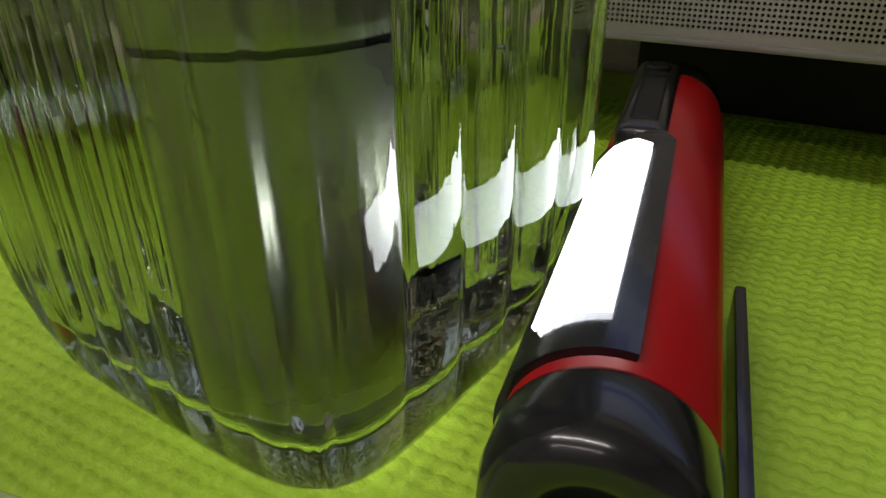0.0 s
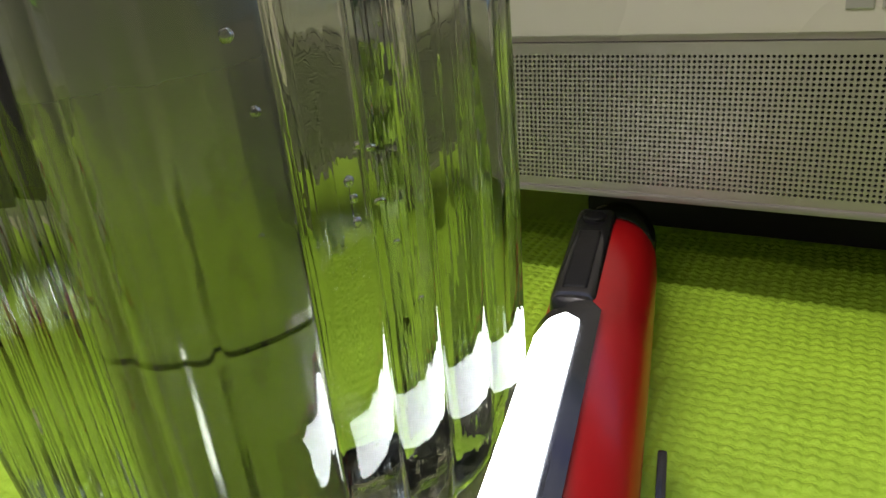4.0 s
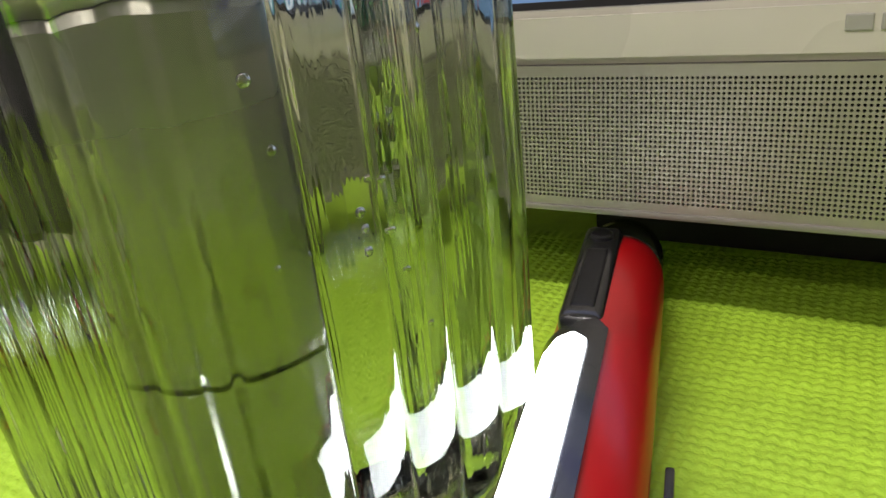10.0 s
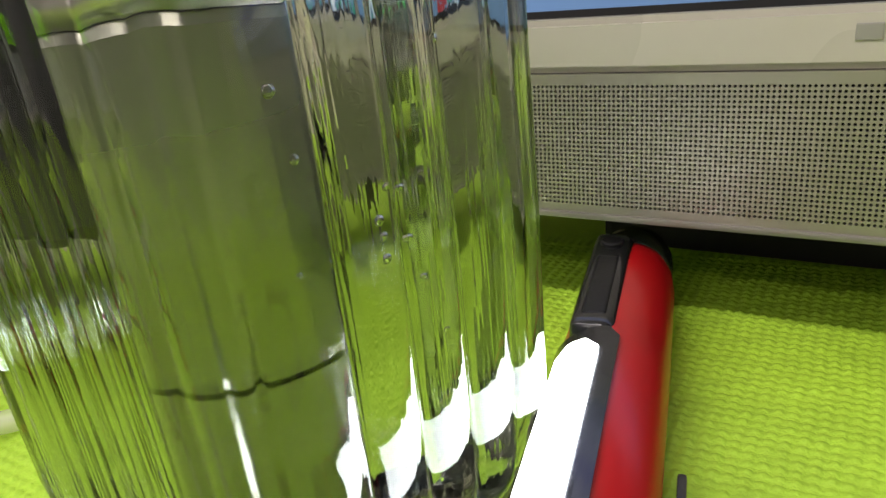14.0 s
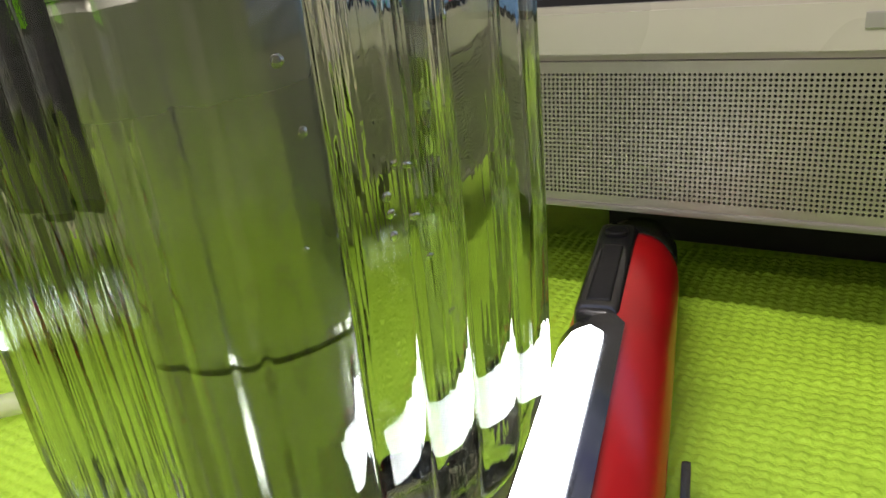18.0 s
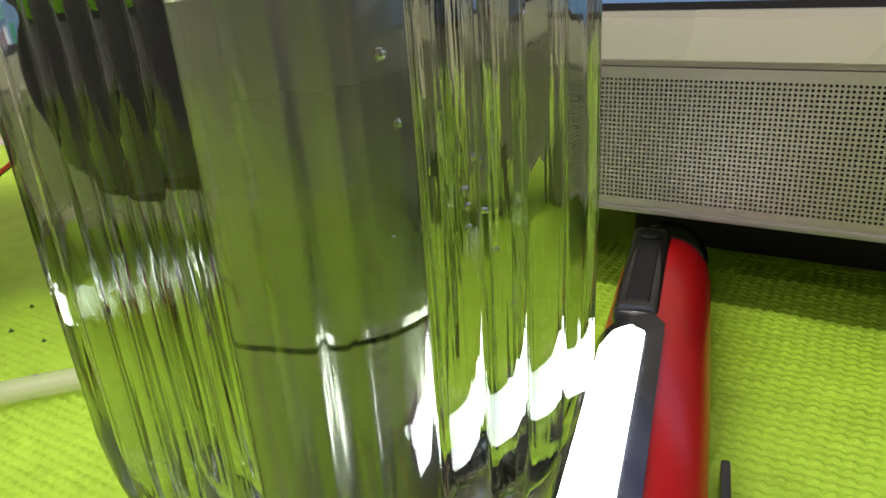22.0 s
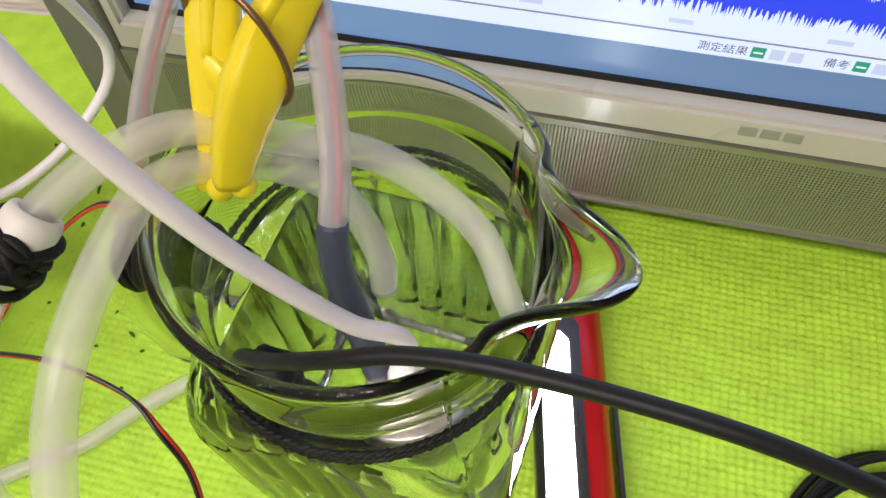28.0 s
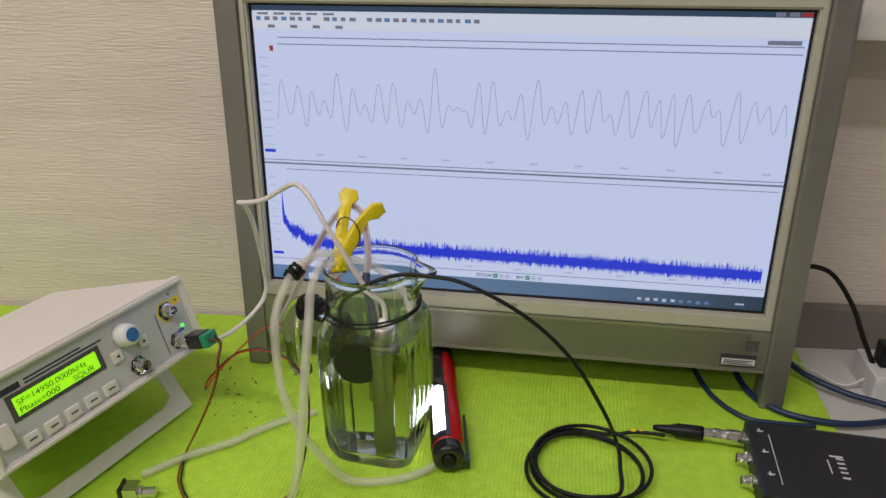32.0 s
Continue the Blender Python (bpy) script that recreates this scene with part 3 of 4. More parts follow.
INN = [(0.1842, 0.04005, 2, 0, 0.0153), (0.1834, 0.03947, 2, 0, 0.0133), (0.182, 0.03918, 2, 0, 0.0126), (0.178, 0.03879, 2, 0, 0.01), (0.172, 0.03841, 2, 0, 0.006), (0.166, 0.03812, 2, 0, 0.002), (0.16, 0.03792, 2, 0, 0), (0.15, 0.03773, 2, 0, 0), (0.144, 0.03792, 2.2, 0, 0),
       (0.139, 0.0382, 3, 0, 0), (0.132, 0.0384, 5, 0, 0), (0.124, 0.0386, 7, 0, 0), (0.07, 0.0385, 8, 0, 0), (0.03, 0.0378, 7, 0, 0), (0.014, 0.0362, 5, 0, 0), (0.0095, 0.032, 4, 0, 0), (0.0078, 0.025, 3.5, 0, 0)]


def shell(name, rings, mat, parent, close_first, close_last):
    V = np.concatenate(rings).tolist()
    F = []
    for r in range(len(rings) - 1):
        for k in range(NA):
            j = (k + 1) % NA
            F.append((r * NA + k, r * NA + j, (r + 1) * NA + j, (r + 1) * NA + k))
    if close_first is not None:
        V.append((0, 0, close_first))
        F += [((k + 1) % NA, k, len(V) - 1) for k in range(NA)]
    if close_last is not None:
        V.append((*shift(close_last), close_last * ZS))
        o = (len(rings) - 1) * NA
        F += [(o + k, o + (k + 1) % NA, len(V) - 1) for k in range(NA)]
    ob = mesh_object(name, V, F, mat, parent, True)
    # Casts no shadow; its shade is put into the glass and water colours.
    ob.visible_shadow = False
    return ob


WL, WTOP = 0.128, (0.0385, 6)
shell("body", [ring(z, a, n, f, t) for z, a, n, f, t in OUT] + [ring(z, a, n, f, t) for z, a, n, f, t in INN if z > WL + 0.001] + [ring(WL, *WTOP)], M_GLASS, jug, 0.0015, None)
body = jug.children[0]
body.data.materials.append(M_FLUTED)
for p in body.data.polygons:
    p.material_index = int(p.center.z < 0.126 * ZS)
hb = sweep([(x, 0.002 * ease(z, 0.105, 0.150), z * ZS) for x, z in ((-0.0402, 0.131), (-0.050, 0.138), (-0.062, 0.141), (-0.0735, 0.136), (-0.0800, 0.121), (-0.0810, 0.100), (-0.0805, 0.086), (-0.0785, 0.076), (-0.0740, 0.0715), (-0.0670, 0.0745))], 0.0075, 16, 6, radii=(0.0085, 0.006))
hd = part("handle", hb, M_GLASS, jug, smooth=True, m=Matrix.Rotation(radians(4), 4, "Z"))
hd.visible_shadow = False
WRINGS = [(z, a, n, 0, 0) for z, a, n, f, t in INN[::-1] if z < WL - 0.001]
water = shell("water", [ring(*q) for q in WRINGS] + [ring(WL, *WTOP)], M_WATER, None, 0.0075, WL)
water.data.materials.append(M_WATER_IN_GLASS)
for p in water.data.polygons:
    p.material_index = int(p.center.z < WL * ZS - 0.0001)
    p.use_smooth = p.center.z < WL * ZS - 0.0001
water.matrix_world = jug.matrix_world.copy()
tagged(water, "still water filling the jug to its shoulder, tinted darker for missing shade", "water")

# ---- things in and on the jug ----
def J(x, y, z):
    """A place given in the jug's own axes."""
    return tuple(jug.matrix_world @ Vector((x + shift(z)[0], y + shift(z)[1], z * ZS)))


cyl = empty("steel_cylinder", pose(*J(0.0118, -0.0165, 0.0145)), "polished steel cylindrical sensor standing in the water", "sensor")
part("lower_body", lathe([(0, -0.005), (0.0116, -0.005), (0.0122, -0.0042), (0.0122, 0.050), (0, 0.050)], 64), M_STEEL, cyl)
part("seam", lathe([(0, 0.0502), (0.0119, 0.0502), (0.0119, 0.0510), (0, 0.0510)], 48), M_BLACKP, cyl)
part("upper_body", lathe([(0, 0.0512), (0.0126, 0.0512), (0.0128, 0.053), (0.0128, 0.1040), (0.0122, 0.1055), (0, 0.1055)], 64), M_STEEL, cyl)
part("cone", lathe([(0, 0.1057), (0.0126, 0.1057), (0.0126, 0.1090), (0.0120, 0.1118), (0.0112, 0.1165), (0.0104, 0.1205), (0.0098, 0.1225), (0.0088, 0.1232), (0, 0.1232)], 48), M_CONE, cyl, "bright turned steel shoulder", True)
part("cable_gland", lathe([(0, 0.1233), (0.0042, 0.1233), (0.0040, 0.128), (0.0030, 0.131), (0, 0.131)], 24), M_WHITEC, cyl, "white cable gland", True)

hyd = empty("black_disc_sensor", pose(*J(-0.0070, -0.0290, 0.107)), "black rubber disc sensor hanging on a taped cable", "sensor")
dm = along((0, 0, 0), (0.25, -1, 0.05))
part("disc", lathe([(0, -0.004), (0.0195, -0.004), (0.0210, -0.002), (0.0210, 0.002), (0.0195, 0.004), (0, 0.004)], 40, dm), M_DISC, hyd)
for k, (x, y, z, r) in enumerate(((-0.006, 0.002, 0.020, 0.0060), (-0.011, 0.003, 0.027, 0.007), (-0.010, 0.002, 0.037, 0.006), (-0.019, 0.003, 0.008, 0.0065), (-0.016, 0.002, 0.020, 0.0065))):
    bm = bmesh.new()
    bmesh.ops.create_icosphere(bm, subdivisions=3, radius=r)
    for v in bm.verts:
        v.co *= 1 + 0.42 * noise.noise(v.co * 420 + Vector((k * 5, 0, 0)))
        v.co.z *= 1.35
    part("tape_lump", bm, M_CORD, hyd, "wound black tape", True, pose(x, y, z))


def cable(name, pts, r, mat, label, category="cable", n=10, per=10, group=""):
    ob = part(name, sweep(pts, r, n, per), mat, None, "", True)
    return tagged(ob, label, category, group)


coil = []
for k in range(52):
    a = 1.35 + k * math.pi / 7
    r = 0.0485 + 0.0035 * math.sin(k * 0.33 + 1)
    coil.append((0.0885 + 0.003 * math.sin(k * 0.21) + (r + 0.002) * math.cos(a), -0.1265 + 0.003 * math.cos(k * 0.16) + r * math.sin(a), 0.0024 + 0.008 * k / 52 + 0.0012 * math.sin(k * 0.9)))
cable("black_coax_cable", [J(-0.017, -0.030, 0.135), (-0.1266, -0.1428, 0.1613), (-0.1135, -0.1464, 0.1760), (-0.0986, -0.1467, 0.1862), (-0.0872, -0.1455, 0.1913), (-0.0715, -0.1458, 0.1956), (-0.0507, -0.1464, 0.1958), (-0.0263, -0.1482, 0.1938), (0.0034, -0.1501, 0.1824), (0.0311, -0.1488, 0.1646), (0.0548, -0.1447, 0.1414), (0.0754, -0.1390, 0.1130), (0.0920, -0.1295, 0.0794), (0.1040, -0.1187, 0.0508), (0.1120, -0.1034, 0.0240), (0.1168, -0.1102, 0.0130), (0.1170, -0.1296, 0.0112)] + coil[::-1] + [(0.1161, -0.0752, 0.0045), (0.1325, -0.0738, 0.0080), (0.1490, -0.0751, 0.0094), (0.1614, -0.0763, 0.0095)], 0.0018, M_BLACKR, "black coaxial cable running from the jug to a coil", per=7)
cable("white_cable", [J(0.0150, -0.0165, 0.136), (-0.0944, -0.1285, 0.1562), (-0.1039, -0.1324, 0.1682), (-0.1159, -0.1357, 0.1904), (-0.1260, -0.1372, 0.2110), (-0.1392, -0.1350, 0.2326), (-0.1533, -0.1270, 0.2516), (-0.1673, -0.1182, 0.2581), (-0.1895, -0.0991, 0.2446), (-0.2087, -0.0927, 0.2325), (-0.2275, -0.0848, 0.2262), (-0.2372, -0.0812, 0.2243), (-0.2356, -0.0728, 0.2180), (-0.2391, -0.0528, 0.1934), (-0.2441, -0.0332, 0.1568), (-0.2491, -0.0188, 0.1254), (-0.2507, -0.0150, 0.1020), (-0.2570, -0.0247, 0.0854), (-0.2733, -0.0514, 0.0717), (-0.2960, -0.0720, 0.0676), (-0.3323, -0.0659, 0.0716)], 0.0022, M_WHITEC, "white round cable looping from the jug to the instrument")

# yellow clip
clip = empty("yellow_clip", pose(0, 0, 0), "yellow plastic spring clip holding tubes on the jug rim", "clip")
CW = Vector((0.93, 0.36, 0.0)).normalized()


def blade(pts, widths, thicks, across, per=6, n=16):
    """A rounded flat lever along the points, its width lying along one direction."""
    P = spline(pts, per)
    ts = np.linspace(0, len(widths) - 1, len(P))
    ws, hs = np.interp(ts, range(len(widths)), widths), np.interp(ts, range(len(thicks)), thicks)
    V, F = [], []
    for i, p in enumerate(P):
        t = (P[min(i + 1, len(P) - 1)] - P[max(i - 1, 0)]).normalized()
        a = (across - t * across.dot(t)).normalized()
        b = t.cross(a)
        for k in range(n):
            c, s = math.cos(2 * math.pi * k / n), math.sin(2 * math.pi * k / n)
            V.append(p + a * (ws[i] / 2 * math.copysign(abs(c) ** 0.42, c)) + b * (hs[i] / 2 * math.copysign(abs(s) ** 0.5, s)))
    for i in range(len(P) - 1):
        F += [(i * n + k, i * n + (k + 1) % n, (i + 1) * n + (k + 1) % n, (i + 1) * n + k) for k in range(n)]
    F += [tuple(range(n))[::-1], tuple(range(len(V) - n, len(V)))]
    return V, F


for k, (pts, tilt) in enumerate(((((-0.1393, -0.1097, 0.1800), (-0.1394, -0.1024, 0.1906), (-0.1392, -0.0936, 0.2036), (-0.1386, -0.0840, 0.2170), (-0.1380, -0.0765, 0.2256), (-0.1368, -0.0713, 0.2317), (-0.1362, -0.0672, 0.2375)), Vector((0.93, 0.36, 0.0))),
                                 (((-0.1344, -0.1127, 0.1827), (-0.1312, -0.1089, 0.1931), (-0.1271, -0.1041, 0.2034), (-0.1226, -0.0963, 0.2127), (-0.1166, -0.0897, 0.2209), (-0.1093, -0.0846, 0.2249), (-0.1024, -0.0813, 0.2276)), Vector((0.75, 0.55, -0.45))))):
    wd = (0.0064, 0.0082, 0.0104, 0.0110, 0.0098, 0.0185, 0.0120) if k == 0 else (0.0072, 0.0098, 0.0118, 0.0110, 0.0090, 0.0165, 0.0105)
    V, F = blade(pts, wd, (0.0062, 0.0078, 0.0082, 0.0066, 0.0052, 0.0050, 0.0034), tilt.normalized())
    mesh_object("lever", V, F, M_YELLOW, clip, True, "yellow lever with a winged finger pad")
    V, F = blade([Vector(pts[i]) + (Vector((0.0, -0.0035, -0.001)) if k == 0 else Vector((-0.002, -0.003, 0.002))) for i in (2, 3, 4)], (0.0028, 0.0034, 0.0026), (0.004, 0.004, 0.003), tilt.normalized(), n=10)
    mesh_object("rib", V, F, M_YELLOW, clip, True)
    tip = Vector(pts[0])
    for s in (-1, 1):
        bm = bmesh.new()
        bmesh.ops.create_uvsphere(bm, u_segments=16, v_segments=10, radius=0.0030)
        part("jaw_tip", bm, M_YELLOW, clip, smooth=True, m=Matrix.Translation(tip + CW * (s * 0.0024) + Vector((0, 0, -0.0016))))
V, F = blade(((-0.1394, -0.0967, 0.1998), (-0.1346, -0.0995, 0.1986), (-0.1290, -0.1026, 0.2004)), (0.008, 0.0062, 0.008), (0.008, 0.0055, 0.008), Vector((0.3, 0.5, 0.8)).normalized(), n=12)
mesh_object("fulcrum", V, F, M_YELLOW, clip, True)
rc = Vector((-0.1310, -0.0980, 0.2081))
part("spring_ring", sweep([rc + Vector((0.0120 * math.cos(a), -0.005 * math.cos(a), 0.0145 * math.sin(a))) for a in np.linspace(0, 2 * math.pi, 25)], 0.0007, 8, 3, caps=False), M_BRONZE, clip, "bronze wire spring ring", True)

# silicone tubes
cable("silicone_tube", [J(0.033, 0.013, 0.120), (-0.0755, -0.1035, 0.1376), (-0.0855, -0.0955, 0.1550), (-0.1070, -0.0940, 0.1738), (-0.1309, -0.1014, 0.1855), (-0.1444, -0.1081, 0.1922), (-0.1542, -0.1205, 0.1950), (-0.1622, -0.1346, 0.1928), (-0.1688, -0.1483, 0.1852), (-0.1732, -0.1629, 0.1718), (-0.1732, -0.1766, 0.1570), (-0.1713, -0.1831, 0.1420), (-0.1693, -0.1879, 0.1211), (-0.1637, -0.1938, 0.0983), (-0.1529, -0.1961, 0.0703), (-0.1380, -0.1932, 0.0432), (-0.1161, -0.1840, 0.0110), (-0.0791, -0.1700, 0.0045), (-0.0571, -0.1558, 0.0045), (-0.0471, -0.1437, 0.0045)], 0.0038, M_TUBE, "milky translucent silicone tube looping onto the mat", "tube", 14, 10, "silicone tubes")
cable("silicone_tube", [J(-0.004, 0.010, 0.125), (-0.1100, -0.1010, 0.1441), (-0.1185, -0.0985, 0.1645), (-0.1328, -0.1041, 0.1786), (-0.1460, -0.1178, 0.1872), (-0.1440, -0.1407, 0.1943), (-0.1437, -0.1654, 0.1870), (-0.1393, -0.1875, 0.1714), (-0.1377, -0.2037, 0.1502), (-0.1390, -0.2133, 0.1183), (-0.1425, -0.2190, 0.0822), (-0.1484, -0.2240, 0.0400), (-0.1619, -0.2206, 0.0080), (-0.1780, -0.2378, 0.0042), (-0.2003, -0.2777, 0.0042)], 0.0038, M_TUBE, "milky translucent silicone tube hanging from the jug", "tube", 14, 10, "silicone tubes")
cable("thin_silicone_tube", [(-0.1800, -0.0860, 0.0045), (-0.2081, -0.1057, 0.0045), (-0.2285, -0.1257, 0.0045), (-0.2440, -0.1440, 0.0045), (-0.2750, -0.1680, 0.0045), (-0.3050, -0.2000, 0.0045)], 0.0037, M_TUBE, "milky silicone tube lying flat on the mat", "tube", 12, 8, "silicone tubes")
for tube in [o for o in scene.objects if o.name.startswith(("silicone_tube", "thin_silicone_tube"))]:
    vs = np.array([v.co for v in tube.data.vertices])
    n = 14 if tube.name.startswith("sil") else 12
    mids = vs.reshape(-1, n, 3).mean(1)
    # White rod in the bore paints the highlight along the tube's middle.
    part("bore", sweep([tuple(p) for p in mids[::4]], 0.0019, 10, 3), M_BORE, tube, "bore of the tube, whitened for its bright middle line", True)
joint = empty("tube_collar", along((-0.1622, -0.1346, 0.1928), (-0.1688, -0.1483, 0.1852)), "white collar on a tube bound with black cord", "collar")
part("collar", lathe([(0.0037, -0.0012), (0.0050, -0.0012), (0.0056, 0.0005), (0.0057, 0.004), (0.0053, 0.008), (0.0054, 0.011), (0.0047, 0.0125), (0.0037, 0.0125)], 24), M_TAPE, joint, smooth=True)
for k in range(8):
    part("cord_turn", sweep([((0.0058 + 0.0005 * math.sin(2 * a + k)) * math.cos(a), (0.0058 + 0.0005 * math.sin(2 * a + k)) * math.sin(a), 0.0050 + 0.0010 * k + (0.0008 + 0.0011 * ((k * 3) % 5)) * math.sin(a + 1.9 * k) + 0.0008 * math.sin(3 * a + k)) for a in np.linspace(0, 2 * math.pi, 19)], 0.0012, 6, 2, caps=False), M_CORD, joint, smooth=True)

# wire tube with sleeve
WT = [J(0.006, -0.016, 0.135), (-0.1106, -0.1202, 0.1703), (-0.1115, -0.1074, 0.1907), (-0.1172, -0.0905, 0.2095), (-0.1270, -0.0728, 0.2200), (-0.1427, -0.0640, 0.2191), (-0.1576, -0.0660, 0.2028), (-0.1733, -0.0731, 0.1759), (-0.1869, -0.0777, 0.1487), (-0.2045, -0.0724, 0.1148), (-0.2222, -0.0623, 0.0866)]
wire_tube = cable("wire_tube", WT, 0.0032, material("pink_grey_tube", (0.80, 0.74, 0.74), 0.3, var=0.05, sss=0.3, clear=0.60), "pinkish clear tubing with red and blue wires inside", "tube")
for dx, mt, lb in ((0.0010, material("dull_red_core", (0.50, 0.06, 0.08), 0.5, var=0.08), "dull red core wire"), (-0.0008, material("blue_grey_core", (0.10, 0.11, 0.17), 0.5, var=0.08), "blue-grey core wire")):
    part("core_wire", sweep([(x + dx, y, z + 0.3 * dx) for x, y, z in WT], 0.0008, 7, 8), mt, wire_tube, lb, True)
sleeve = part("wire_sleeve", sweep([tuple(p) for p in spline(WT, 10)[0:15]], 0.0038, 12, 2, radii=(0.0040, 0.0034)), material("blue_grey_sleeve", (0.05, 0.055, 0.09), 0.45, var=0.1), None, "", True)
tagged(sleeve, "dark blue-grey heat-shrink sleeve round the wires", "sleeve")

# black cord tied round the neck and the handle
cord = empty("neck_cord", jug.matrix_world.copy(), "black twisted cord tied twice round the jug neck", "cord")
for k, (z, tl) in enumerate(((0.1468, 0.0045), (0.1512, 0.0025))):
    pts = [(0.0420 * math.cos(a) + shift(z)[0], 0.0420 * math.sin(a) + shift(z)[1], z + tl * math.cos(a)) for a in np.linspace(0, 2 * math.pi, 61)]
    for ph in (0, math.pi):
        tw = [(x * (1 + 0.00055 / 0.0420 * math.cos(i * 2.1 + ph)), y * (1 + 0.00055 / 0.0420 * math.cos(i * 2.1 + ph)), zz + 0.00055 * math.sin(i * 2.1 + ph)) for i, (x, y, zz) in enumerate(spline(pts, 3))]
        part("strand", sweep(tw, 0.0007, 6, 1, smooth_path=False, caps=False), M_CORD, cord, smooth=True)
knot = empty("handle_knot", jug.matrix_world @ Matrix.Rotation(radians(4), 4, "Z") @ pose(-0.060, 0.002, 0.1395 * ZS), "thick winding of black cord round the top of the glass handle", "cord")
for k in range(11):
    x = -0.010 + 0.0019 * k
    part("turn", sweep([(x + 0.0008 * math.sin(a * 2 + k), (0.0098 + 0.0006 * (k % 2)) * math.cos(a), (0.0098 + 0.0006 * (k % 3)) * math.sin(a) - 0.0009 * abs(k - 5)) for a in np.linspace(0, 2 * math.pi, 21)], 0.0012, 7, 2, caps=False), M_CORD, knot, smooth=True)

# ---- work light pen ----
PB, PT = Vector((-0.0340, -0.151, 0.0158)), Vector((-0.0720, 0.027, 0.0175))
plen = (PT - PB).length
pen_m = Matrix.Translation(PB) @ Matrix.Rotation(math.atan2(PT.y - PB.y, PT.x - PB.x) - math.pi / 2, 4, "Z") @ Matrix.Rotation(math.asin((PT.z - PB.z) / plen), 4, "X")
pen = empty("work_light", pen_m, "red and black pen work light lying lit on the mat", "torch")
R = 0.0145


def tube_y(profile, n=40, sx=1.0, sz=1.0):
    """Turned about the pen's own length (y)."""
    bm = lathe([(r, y) for r, y in profile], n)
    bmesh.ops.transform(bm, matrix=Matrix.Rotation(-math.pi / 2, 4, "X"), verts=bm.verts)
    bmesh.ops.scale(bm, vec=(sx, 1, sz), verts=bm.verts)
    return bm


part("body", tube_y([(0, 0.0135), (R, 0.0135), (R, 0.100), (R * 0.99, 0.120), (R * 0.97, plen - 0.034), (R * 0.93, plen - 0.026), (R * 0.82, plen - 0.020), (R * 0.6, plen - 0.017), (0, plen - 0.016)]), M_RED, pen, "glossy red barrel", True)
part("end_cap", tube_y([(0.0, 0.003), (0.006, 0.003), (0.0065, 0.0), (R * 0.80, 0.0), (R * 0.97, 0.002), (R * 1.03, 0.006), (R * 1.03, 0.0130), (R * 1.0, 0.0142), (0, 0.0157)]), M_BLACKP, pen, "black end cap", True)
part("button", tube_y([(0, -0.001), (0.0052, -0.0008), (0.0058, 0.0005), (0.0058, 0.004), (0, 0.004)], 24), M_BLACKR, pen, "black rubber button", True)


def shell_strip(a0, a1, y0, y1, r0, r1, mat, name, label="", n=12, taper=0.0):
    """A curved plate on the barrel between two angles about its length."""
    V, F = [], []
    for i, y in enumerate((y0, y0 + 0.001, y1 - 0.004, y1)):
        t = taper if i == 3 else 0
        for k in range(n + 1):
            a = radians(a0 + t + (a1 - a0 - 2 * t) * k / n)
            for r in (r0, r1):
                V.append((r * math.cos(a), y, r * math.sin(a)))
    m = 2 * (n + 1)
    for i in range(3):
        for k in range(n):
            o = i * m + 2 * k
            F += [(o + 1, o + 3, o + m + 3, o + m + 1), (o, o + m, o + m + 2, o + 2)]
        o = i * m
        F += [(o, o + 1, o + m + 1, o + m), (o + m - 2, o + 2 * m - 2, o + 2 * m - 1, o + m - 1)]
    for o in (0, 3 * m):
        for k in range(n):
            q = [o + 2 * k, o + 2 * k + 2, o + 2 * k + 3, o + 2 * k + 1]
            F.append(q if o == 0 else q[::-1])
    return mesh_object(name, V, F, mat, pen, False, label)


shell_strip(80, 195, 0.0165, 0.1000, R - 0.002, R + 0.0013, M_BLACKP, "lamp_surround", "black glossy lamp housing", 20, 10)
shell_strip(96, 138, 0.0245, 0.0930, R + 0.0015, R + 0.0023, M_LED, "led_panel", "glowing white light strip", 16, 12)
part("hook", box(-0.0112, 0.0012, 0.1005, plen - 0.020, 0.002, 0.0160, 0.0055, 6), M_BLACKP, pen, "glossy black swivel hook", True)
part("hook_inset", box(-0.0082, -0.0018, 0.106, plen - 0.040, 0.0150, 0.0163, 0.0010, 3), M_BLACKR, pen, "dull inset plate of the hook", True)
part("hook_pivot", lathe([(0, 0), (0.0036, 0), (0.0036, 0.0008), (0.003, 0.0012), (0, 0.0012)], 24), M_BLACKR, pen, "round pivot of the hook", m=pose(-0.0050, plen - 0.030, 0.0158))
part("nose", tube_y([(0, plen - 0.0035), (R * 0.62, plen - 0.0035), (R * 0.82, plen - 0.006), (R * 0.90, plen - 0.011), (R * 0.90, plen - 0.017), (R * 0.82, plen - 0.0195), (0, plen - 0.0195)]), M_BLACKP, pen, "black nose cap", True)
part("pocket_clip", box(R + 0.0026, R + 0.0048, 0.004, 0.0700, -0.0135, -0.0030, 0.0009), M_BLACKP, pen, "black pocket clip")
part("clip_root", box(R - 0.006, R + 0.0034, 0.004, 0.012, -0.0125, -0.0040, 0.001), M_BLACKP, pen)

# ---- signal generator ----
GT = Matrix.Rotation(radians(73), 4, "Z") @ Matrix.Rotation(radians(-17), 4, "X")
gen_m = Matrix.Translation(Vector((-0.2907, -0.0990, 0.0605)) + GT @ Vector((0.011, 0, 0.015))) @ GT
gen = empty("signal_generator", gen_m, "light grey bench signal generator propped on its bail foot, display lit", "instrument")
GW, GD, GH = 0.216, 0.19, 0.073
